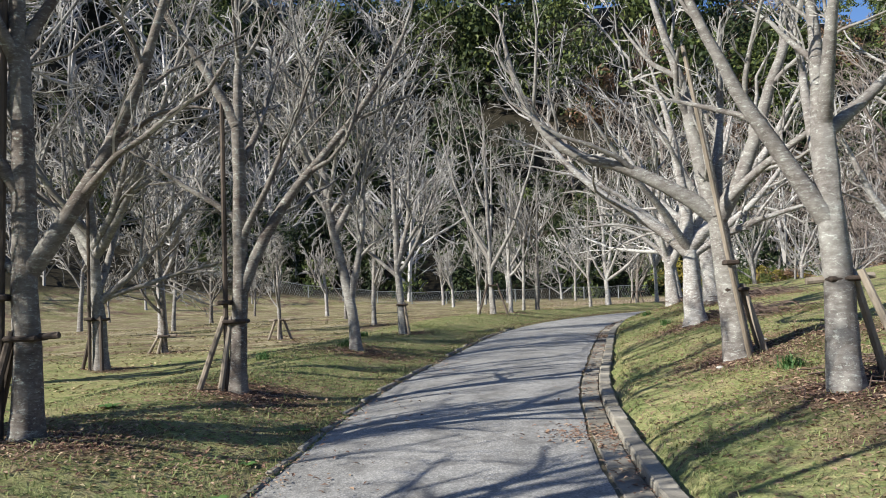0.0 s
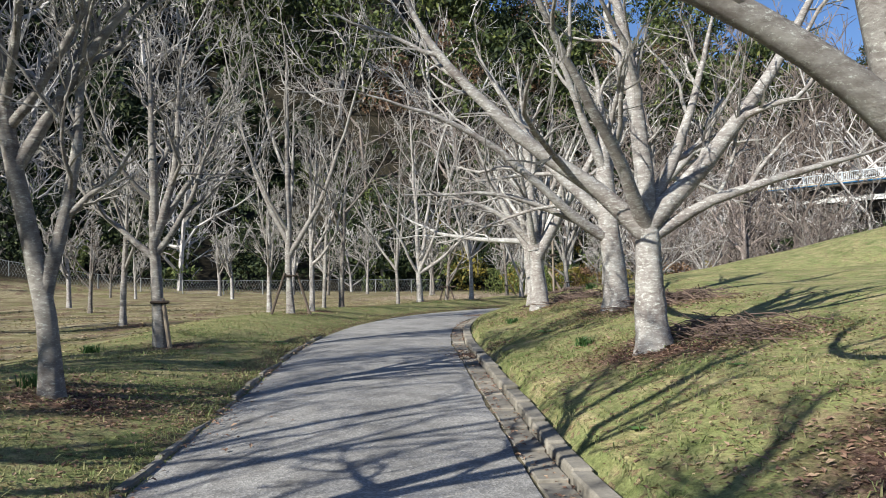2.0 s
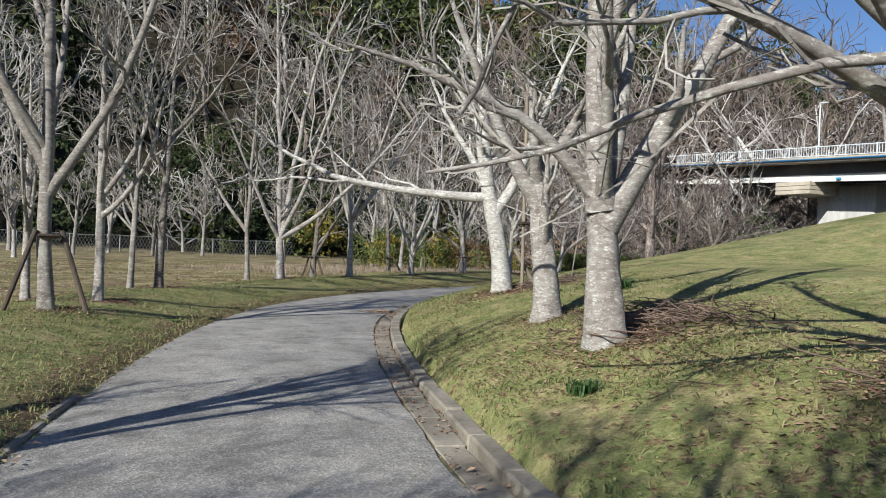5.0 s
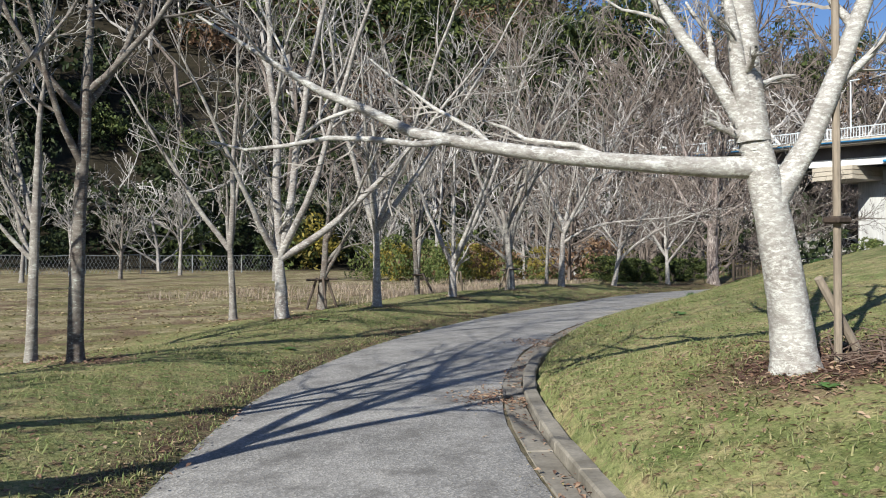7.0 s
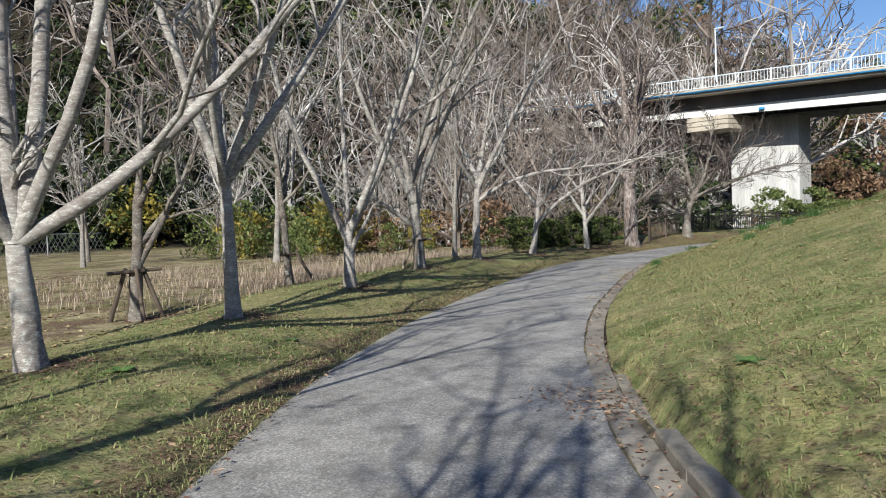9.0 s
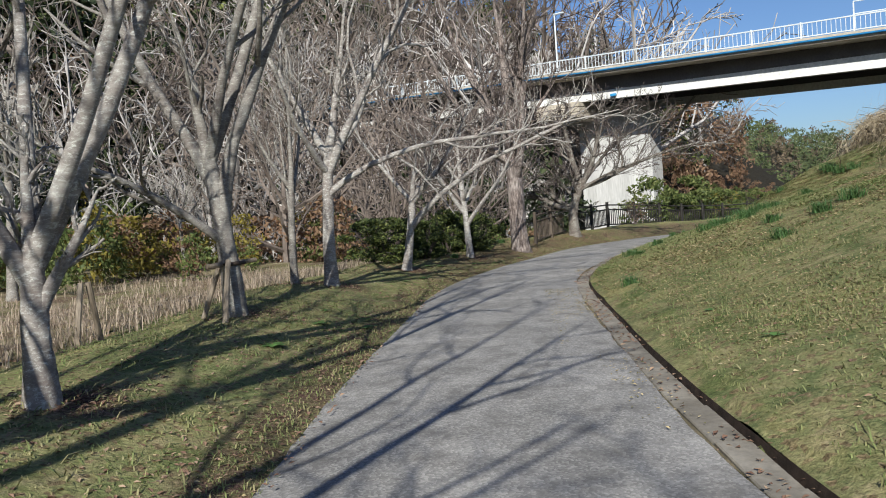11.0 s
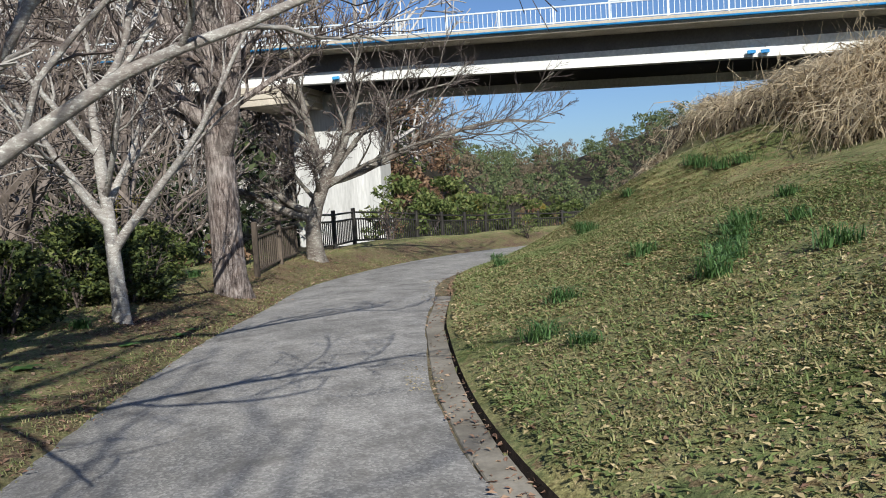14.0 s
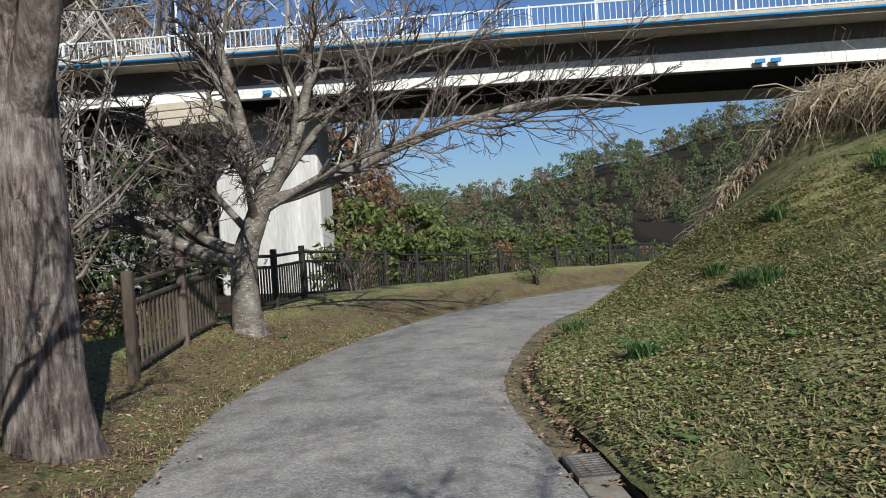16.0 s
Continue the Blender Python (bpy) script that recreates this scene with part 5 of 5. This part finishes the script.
def blades(roots, length, width, curl, seed, lean=0.5):
    """Curved tapering blades, five vertices each."""
    gen = np.random.default_rng(seed)
    n = len(roots)
    a = gen.uniform(0, 6.28, n)
    d = np.stack([np.cos(a), np.sin(a), np.zeros(n)], axis=1)
    s = np.stack([-d[:, 1], d[:, 0], d[:, 2]], axis=1) * (width * gen.uniform(0.6, 1.3, n))[:, None]
    L = (length * gen.uniform(0.5, 1.4, n))[:, None]
    ln = lean * gen.uniform(0.2, 1.2, (n, 1))
    m = roots + (d * ln * 0.5 + UP) * L * 0.6
    t = m + (d * (ln + curl) + UP * (0.6 - curl * 0.7)) * L * 0.6
    v = np.stack([roots - s, roots + s, m + s * 0.8, m - s * 0.8, t], axis=1).reshape(-1, 3)
    i = np.arange(n)[:, None] * 5
    return v, [np.concatenate([i, i + 1, i + 2, i + 3], axis=1), np.concatenate([i + 3, i + 2, i + 4], axis=1)]


def strip(n, s, d, seed, thin=None):
    """Random places beside the path: s along it, d to its right."""
    gen = np.random.default_rng(seed)
    ss, dd = gen.uniform(*s, n), gen.uniform(*d, n)
    x = np.interp(ss + S0, PS, PL[:, 0]) + np.interp(ss + S0, PS, PN[:, 0]) * dd
    y = np.interp(ss + S0, PS, PL[:, 1]) + np.interp(ss + S0, PS, PN[:, 1]) * dd
    if thin is not None:
        k = thin(x, y, gen)
        x, y = x[k], y[k]
    return np.stack([x, y, land(x, y) - 0.006], axis=1)


def patchy(x, y, gen):
    v = np.sin(x * 2.1 + np.sin(y * 1.3) * 2) + np.sin(y * 2.7 + np.sin(x * 1.7) * 2) + 0.8 * np.sin(x * 6.1 + y * 5.2)
    return gen.uniform(-2.4, 2.0, len(x)) < v


lawn = np.concatenate([strip(62000, (0.5, 30), (1.27, 4.0), 1, patchy), strip(62000, (0, 47), (-3.2, -0.93), 2, patchy), strip(70000, (29, 46), (1.27, 5.0), 3, patchy)])
v, f = blades(lawn, 0.03, 0.003, 0.8, 4, 1.3)
tagged(new("grass", mesh_from("grass", v, f, M_BLADE)), "short half-dormant lawn grass", "grass", kind="stuff")
tall = np.concatenate([strip(46000, (35, 48), (1.25, 4.6), 12, patchy), strip(16000, (0, 34), (1.3, 3.0), 13, patchy), strip(16000, (0, 34), (-2.8, -1.0), 14, patchy)])
v, f = blades(tall, 0.05, 0.0035, 0.7, 15, 3.0)
tagged(new("rough_grass", mesh_from("rough_grass", v, f, M_BLADE)), "rough longer tufts in the half-dormant lawn", "grass", kind="stuff")
edge = np.concatenate([strip(13000, (0, 47), (-1.2, -0.88), 5), strip(6500, (0, 47), (0.84, 0.98), 6, patchy), strip(4200, (0, 47), (1.2, 1.32), 7)])
v, f = blades(edge, 0.034, 0.003, 0.8, 8, 1.2)
tagged(new("edge_grass", mesh_from("edge_grass", v, f, M_BLADE)), "longer grass along the path's edges", "grass", kind="stuff")

reed = np.concatenate([strip(9000, (27, 39), (-9.5, -3.0), 9, patchy), strip(5000, (30, 38), (-6.0, -3.0), 10, patchy)])
v, f = blades(reed, 0.2, 0.0045, 0.8, 11, 1.1)
tagged(new("reeds", mesh_from("reeds", v, f, M_REED)), "dry brown reeds and grass behind the trees", "reeds", kind="stuff")


def pampas(at, spread, n, length, seed, label):
    """A mop of long drooping blades over a core of dead leaves, darkened as the shaded hollow, and stalks, leaning
    downhill.
    """
    gen = np.random.default_rng(seed)
    g = holder("pampas_clump", (at[0], at[1], on_land(*at)), label, "grass clump", "pampas on the mound")

    def strands(k, lo, hi, width, out_lo, out_hi, drop_lo, drop_hi):
        r = np.stack([gen.normal(0, spread, k), gen.normal(0, spread, k), np.zeros(k)], axis=1)
        r[:, 2] = land(at[0] + r[:, 0], at[1] + r[:, 1]) - on_land(*at) - 0.03
        a = np.arctan2(r[:, 1] + 0.35 * spread, r[:, 0]) + gen.normal(0, 1.0, k)
        d = np.stack([np.cos(a), np.sin(a), np.zeros(k)], axis=1)
        L_ = (length * gen.uniform(lo, hi, k))[:, None]
        out, drop = gen.uniform(out_lo, out_hi, (k, 1)), gen.uniform(drop_lo, drop_hi, (k, 1))
        kink = gen.normal(0, 0.05, (k, 7, 3)) * L_[:, :, None]
        kink[:, 0] = 0
        pts = np.stack([r + d * out * L_ * tt ** 1.5 + UP * L_ * (1.1 * tt - drop * tt ** 2.6) for tt in np.linspace(0, 1, 7)], axis=1) + kink
        side = np.stack([-d[:, 1], d[:, 0], gen.normal(0, 0.5, k)], axis=1)
        w = width * gen.uniform(0.5, 1.6, (k, 1, 1)) * np.array([0.7, 0.9, 1, 1, 0.9, 0.7, 0.15])[None, :, None]
        v = np.stack([pts - side[:, None] * w, pts + side[:, None] * w], axis=2).reshape(-1, 3)
        ix = np.arange(k * 14).reshape(k, 7, 2)
        return v, np.stack([ix[:, :-1, 0], ix[:, :-1, 1], ix[:, 1:, 1], ix[:, 1:, 0]], axis=-1).reshape(-1, 4)
    v, f = strands(n, 0.6, 1.1, 0.0055, 0.3, 0.9, 0.75, 1.55)
    tagged(piece("blade_mass", mesh_from("blade_mass", v, f, M_STRAW), g), kind="stuff")
    # Dead leaves in dark brown, painting the shade beneath the drooping blades.
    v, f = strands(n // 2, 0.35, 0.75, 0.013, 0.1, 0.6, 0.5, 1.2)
    tagged(piece("shaded_core", mesh_from("shaded_core", v, f, M_CORE_SHADE), g, "dead leaves darkened as the shaded hollow of the clump"), kind="stuff")
    v, f = strands(max(6, n // 300), 1.15, 1.4, 0.003, 0.05, 0.3, 0.1, 0.35)
    tagged(piece("stalk", mesh_from("stalk", v, f, M_STRAW), g), kind="stuff")


PAM = "large arching clump of dry pampas grass on the mound"
for x, y, sp, n, ln, sd in ((31.5, 30.35, 0.28, 2600, 0.62, 33), (31.9, 29.7, 0.22, 1800, 0.5, 31), (31.7, 28.7, 0.42, 6000, 1.1, 32), (30.6, 27.9, 0.55, 7000, 1.3, 34), (29.3, 27.3, 0.55, 7000, 1.35, 35), (28.0, 26.9, 0.55, 6600, 1.3, 36), (26.7, 26.6, 0.55, 5600, 1.25, 37)):
    pampas((x, y), sp, n, ln, sd, PAM)


def tuft(x, y, n, length, seed):
    gen = np.random.default_rng(seed)
    r = np.stack([gen.normal(0, length * 0.35, n), gen.normal(0, length * 0.35, n), np.zeros(n)], axis=1)
    v, f = blades(r, length * 0.95, 0.005, 0.6, seed, 1.3)
    ob = tagged(new("bulb_tuft", mesh_from("bulb_tuft", v, f, M_TUFT)), "dark green tuft of bulb leaves in the lawn", "plant", "bulb tufts")
    ob.matrix_basis = pose(x, y, on_land(x, y) - 0.005)


tg = random.Random(5)
for s, d, L_ in ((11.8, 1.7, 0.1), (8.3, 1.9, 0.1), (15.2, 3.2, 0.13), (3.1, 2.4, 0.12), (2.2, 2.9, 0.14), (5.8, -2.8, 0.12), (7.0, -2.2, 0.14), (10.0, -3.0, 0.12), (43.0, -2.3, 0.12), (39.2, -1.9, 0.1),
                 (33.2, 1.42, 0.13), (32.9, 2.9, 0.13), (34.25, 3.2, 0.12), (33.6, 3.55, 0.16), (33.9, 4.0, 0.18), (37.4, 1.6, 0.15), (38.45, 1.94, 0.15), (36.9, 1.75, 0.1), (37.05, 3.3, 0.17),
                 (37.4, 2.7, 0.16), (37.75, 2.9, 0.17), (38.1, 3.05, 0.17), (38.5, 3.3, 0.16), (38.9, 3.45, 0.17), (39.2, 3.6, 0.18), (38.5, 3.75, 0.14), (39.5, 2.8, 0.15), (40.2, 4.3, 0.14), (42.7, 1.75, 0.13), (45.4, 2.6, 0.14),
                 (44.4, 2.85, 0.2), (46.5, 3.2, 0.18), (45.1, 1.4, 0.15), (44.8, 2.74, 0.12), (46.86, 4.2, 0.22), (46.2, 4.6, 0.24), (46.6, 4.35, 0.2), (46.0, 4.9, 0.2)):
    q = beside(s, d)
    tuft(q[0], q[1], 110, L_, tg.randint(1, 9999))


def shrub(x, y, h, wide, leaf, material, seed, n, label, stems=5):
    z = on_land(x, y)
    g = holder("shrub", (x, y, z), label, "shrub", "shrubs")
    gen = np.random.default_rng(seed)
    P_ = np.array([bent((gen.normal(0, 0.05), gen.normal(0, 0.05), -0.03), gen.uniform(0, 360), (75, 60, 65), h * 0.9, 6, 0.1, gen) for _ in range(stems)])
    R_ = np.linspace(0.016, 0.006, 6)[None].repeat(stems, 0)
    b1, r1 = sprout(P_, R_, 6, 0.5, 4, gen)
    v, f = merge([tubes(P_, R_, 5), tubes(b1, np.maximum(r1, 0.004), 3)])
    tagged(piece("stem", mesh_from("stem", v, f, M_TWIG_DARK), g), kind="stuff")
    v, f = leaf_crown(seed, n, 1.0, leaf, 0.0)
    tagged(piece("foliage", mesh_from("foliage", v * np.array([wide * 1.1, wide * 1.1, h]), f, material), g), kind="stuff")


sg = random.Random(9)
EVB = "dense dark green evergreen shrub beside the trees"
for x, y, h, w in ((18.5, 35.0, 0.75, 0.95), (19.2, 35.3, 0.6, 0.8), (19.7, 35.2, 0.7, 0.8), (21.3, 35.9, 0.8, 0.9), (22.0, 36.4, 0.9, 1.0), (20.6, 36.2, 0.7, 0.9), (23.5, 36.6, 0.7, 0.9), (19.9, 35.7, 0.75, 0.9), (21.5, 35.4, 0.6, 0.8), (18.9, 35.9, 0.8, 1.0), (22.2, 35.8, 0.7, 0.8)):
    shrub(x, y, h, w, 0.035, M_EVER, sg.randint(1, 999), 3400, EVB)
for x, y, h, w in ((33.8, 36.9, 1.9, 1.7), (35.2, 36.4, 1.5, 1.6), (36.4, 36.2, 1.9, 1.7), (37.8, 35.7, 1.5, 1.6), (39.0, 34.8, 1.7, 1.6), (40.4, 33.5, 1.4, 1.5), (41.6, 32.0, 1.5, 1.5)):
    shrub(x, y, h * 0.95, w, 0.035, M_BUSH, sg.randint(1, 999), 2600, "leafy green shrub behind the fence")
shrub(30.9, 36.0, 0.8, 0.6, 0.03, M_RUSSET, 77, 260, "thin reddish shrub in front of the fence")
shrub(33.7, 33.5, 0.55, 0.7, 0.03, M_BUSH, 78, 900, "low green shrub at the path's bend")
for x, y, h in ((43, 39.0, 1.7), (46, 38, 1.6), (42, 36.8, 1.3), (48, 39, 1.8), (51, 36, 1.6), (44, 34.5, 1.1), (48, 33, 1.2)):
    shrub(x, y, h, h * 0.9, 0.06, M_AUTUMN if sg.random() < 0.35 else M_BUSH if sg.random() < 0.6 else M_RUSSET, sg.randint(1, 999), 1100, "mixed autumn scrub on the river bank")

# ---- litter ----


def leaves(pts, size, seed):
    gen = np.random.default_rng(seed)
    n = len(pts)
    a = gen.uniform(0, 6.28, n)
    u = np.stack([np.cos(a), np.sin(a), gen.uniform(-0.4, 0.4, n)], axis=1)
    w = np.stack([-np.sin(a), np.cos(a), gen.uniform(-0.4, 0.4, n)], axis=1)
    L_ = (size * gen.uniform(0.5, 1.4, n))[:, None]
    c = pts + UP * 0.008
    v = np.stack([c - u * L_, c + w * L_ * 0.5 + UP * L_ * 0.25, c + u * L_, c - w * L_ * 0.5 + UP * L_ * 0.25], axis=1).reshape(-1, 3)
    i = np.arange(n)[:, None] * 4
    return v, np.concatenate([np.concatenate([i, i + 1, i + 2], axis=1), np.concatenate([i, i + 2, i + 3], axis=1)])


lit = [strip(9500, (-1, 47), (-1.45, -0.86), 41, patchy), strip(6000, (0, 47), (0.9, 1.2), 42, patchy), strip(4200, (0, 47), (1.3, 4.0), 43, patchy), strip(4200, (0, 47), (-4, -1.2), 44, patchy), strip(3500, (24, 46), (-2.4, -0.95), 46), strip(4500, (36, 48), (-2.8, -0.95), 53), strip(9000, (33, 47), (1.3, 5.5), 48), strip(1400, (30, 47), (1.08, 1.22), 49, patchy), strip(2600, (0, 30), (1.3, 2.6), 50, patchy), strip(3000, (41, 48), (1.06, 1.38), 51), strip(2600, (40, 48), (1.3, 2.2), 52, patchy)]
gen = np.random.default_rng(45)
for n, (bx, by) in {**RIGHT_ROW, **LEFT_ROW}.items():
    k, rr = (1900, 0.5) if n in ("R1", "R2", "R3", "R4", "L1", "L2", "L4", "R6", "R5") else (260, 0.28)
    x, y = bx + 0.12 + gen.normal(0, rr, k), by + gen.normal(0, rr, k)
    lit.append(np.stack([x, y, land(x, y)], axis=1))
for bx, by, k, rr in ((1.0, 5.3, 420, 0.2), (2.65, 12.6, 420, 0.16), (5.5, 21.1, 460, 0.17), (4.0, 9.6, 1200, 0.4), (3.0, 5.2, 1400, 0.5), (3.4, 6.9, 1000, 0.5), (4.9, 12.3, 1000, 0.5), (7.9, 24.0, 260, 0.2), (-1.5, 4.6, 500, 0.4), (2.6, 3.6, 800, 0.5)):
    x, y = bx + gen.normal(0, rr, k), by + gen.normal(0, rr, k)
    i_, d_, z_ = along(x, y)
    lit.append(np.stack([x, y, np.where((d_ < KERB) & (d_ > -HALF), z_ + 0.004, land(x, y))], axis=1))
allp = np.concatenate(lit)
i_, d_, z_ = along(allp[:, 0], allp[:, 1])
allp[:, 2] = np.where((d_ < KERB) & (d_ > -HALF), z_ + np.where(d_ > HALF, -0.006, 0.006), np.where((d_ > KERB) | (d_ < -HALF - 0.1), allp[:, 2], z_))
v, f = leaves(allp, 0.017, 47)
tagged(new("leaf_litter", mesh_from("leaf_litter", v, f, M_LITTER)), "curled brown fallen leaves", "leaf litter", kind="stuff")


thatch = np.concatenate([strip(26000, (0, 30), (1.28, 4.6), 61, patchy), strip(24000, (0, 47), (-3.6, -0.95), 62, patchy), strip(46000, (29, 48), (1.25, 5.5), 63, patchy), strip(9000, (29, 46), (1.25, 2.6), 64)])
v, f = leaves(thatch, 0.0125, 65)
tagged(new("dry_thatch", mesh_from("dry_thatch", v, f, M_THATCH)), "dead grass and leaf scraps on the lawn", "thatch", kind="stuff")


scrap = strip(34000, (4, 33), (-15, -3.4), 66, patchy)
v, f = leaves(scrap, 0.03, 67)
tagged(new("meadow_scraps", mesh_from("meadow_scraps", v, f, M_THATCH)), "dead grass tufts and scraps over the dry meadow", "thatch", kind="stuff")


def clumpy(x, y, gen):
    v = np.sin(x * 1.1 + np.sin(y * 0.9) * 2 + 1) + np.sin(y * 1.4 + np.sin(x * 0.8) * 2) + 0.7 * np.sin(x * 4.3 - y * 3.9)
    return gen.uniform(-0.2, 2.4, len(x)) < v


clover = np.concatenate([strip(26000, (0, 34), (1.3, 3.6), 73, clumpy), strip(34000, (0, 34), (-3.4, -1.0), 74, clumpy)])
clover[:, 2] += 0.014
v, f = leaves(clover, 0.0115, 75)
tagged(new("clover", mesh_from("clover", v, f, M_CLOVER)), "patches of small green clover leaves in the lawn", "clover", kind="stuff")


rank = np.concatenate([strip(56000, (34, 48), (1.14, 5.2), 71, clumpy), strip(16000, (36, 48), (1.14, 3.4), 72, patchy)])
rank[:, 2] += 0.016
v, f = leaves(rank, 0.0165, 76)
tagged(new("leafy_turf", mesh_from("leafy_turf", v, f, M_CLOVER)), "matted green leaves in the rough turf", "turf", kind="stuff")
mat_pts = np.concatenate([strip(50000, (33, 48), (1.14, 5.2), 77, patchy), strip(22000, (38, 48), (1.14, 3.2), 78)])
mat_pts[:, 2] += 0.008
v, f = leaves(mat_pts, 0.017, 79)
tagged(new("matted_straw", mesh_from("matted_straw", v, f, M_THATCH)), "matted straw and dead leaves in the rough turf", "thatch", kind="stuff")
worn = np.concatenate([strip(3000, (30.5, 34.5), (0.5, 0.95), 81, clumpy), strip(2600, (8, 30), (0.7, 0.98), 82, clumpy), strip(3000, (37, 46), (0.75, 1.0), 83, clumpy)])
worn[:, 2] = along(worn[:, 0], worn[:, 1])[2] + 0.004
v, f = leaves(worn, 0.009, 84)
tagged(new("path_moss", mesh_from("path_moss", v, f, M_THATCH)), "moss and dry scraps on the path's worn edge", "moss", kind="stuff")


def weed(x, y, size, seed):
    """A flat rosette of broad green leaves."""
    gen = np.random.default_rng(seed)
    n = 11
    a = np.arange(n) * 2.4 + gen.uniform(0, 1, n)
    d = np.stack([np.cos(a), np.sin(a), np.zeros(n)], axis=1)
    s_ = np.stack([-d[:, 1], d[:, 0], np.zeros(n)], axis=1)
    L_ = (size * gen.uniform(0.6, 1.2, n))[:, None]
    t = ((0.0, 0.04), (0.35, 0.2), (0.7, 0.24), (1.0, 0.03))
    pts = [(d * L_ * u + UP * L_ * (0.55 * u - 0.4 * u * u), s_ * L_ * w) for u, w in t]
    v = np.stack([np.stack([p - q, p + q], axis=1) for p, q in pts], axis=1).reshape(-1, 3)
    ix = np.arange(n * 8).reshape(n, 4, 2)
    ix[:, 0, 0], ix[:, 0, 1] = 0, 1
    f = np.stack([ix[:, :-1, 0], ix[:, :-1, 1], ix[:, 1:, 1], ix[:, 1:, 0]], axis=-1).reshape(-1, 4)
    ob = tagged(new("weed", mesh_from("weed", v, f, M_WEED)), "low broad-leaved green weed in the grass", "weed", "weeds")
    ob.matrix_basis = pose(x, y, on_land(x, y) + 0.004)


wg = random.Random(12)
for k in range(58):
    s = wg.uniform(0.5, 46)
    q = beside(s, wg.choice((wg.uniform(1.35, 3.2), wg.uniform(-2.8, -1.1), wg.uniform(-1.6, -1.05))))
    weed(q[0], q[1], wg.uniform(0.05, 0.11), k)


def brush(x, y, n, size, seed, label):
    gen = np.random.default_rng(seed)
    z = on_land(x, y)
    c = np.stack([gen.normal(0, size * 0.5, n), gen.normal(0, size * 0.5, n), gen.uniform(0.0, size * 0.12, n)], axis=1)
    c[:, 2] += land(x + c[:, 0], y + c[:, 1]) - z
    a = gen.uniform(0, 6.28, n)
    d = np.stack([np.cos(a), np.sin(a), gen.normal(0, 0.16, n)], axis=1) * (size * gen.uniform(0.2, 0.65, n))[:, None] * 0.5
    v, f = tubes(np.stack([c - d, c + d * 0.1 + gen.normal(0, 0.03, (n, 3)), c + d], axis=1), np.array([[0.0042, 0.0035, 0.002]]).repeat(n, 0) * gen.uniform(0.5, 1.5, (n, 1)), 4)
    ob = tagged(new("brush_pile", mesh_from("brush_pile", v, f, M_BRUSH)), label, "brush pile", "brush piles", kind="stuff")
    ob.matrix_basis = pose(x, y, z)


brush(3.75, 9.75, 300, 0.6, 1, "low pile of cut twigs and leaves at a trunk")
brush(4.8, 12.5, 420, 0.7, 2, "heap of cut grey twigs beside a trunk")
brush(4.9, 14.9, 280, 0.6, 3, "low pile of twigs behind a pale trunk")
brush(3.0, 5.0, 260, 0.6, 4, "scatter of twigs and dead stems on the bank")
brush(6.6, 18.7, 200, 0.5, 5, "scatter of twigs round a staked cherry")


def stone(x, y, size, seed):
    bm = bmesh.new()
    bmesh.ops.create_icosphere(bm, subdivisions=2, radius=size)
    for v_ in bm.verts:
        v_.co *= 1 + 0.3 * noise.noise(v_.co * (2.0 / size) + Vector((seed, 0, 0)))
        v_.co.z *= 0.6
    ob = tagged(part("stone", bm, M_STONE), "small pale stone lying in the grass", "stone", "loose stones")
    ob.matrix_basis = pose(x, y, on_land(x, y) + size * 0.2)


for x, y, s in ((2.75, 5.6, 0.05), (3.05, 6.2, 0.04), (2.2, 6.4, 0.03), (2.85, 7.1, 0.035)):
    stone(x, y, s, x * 7)
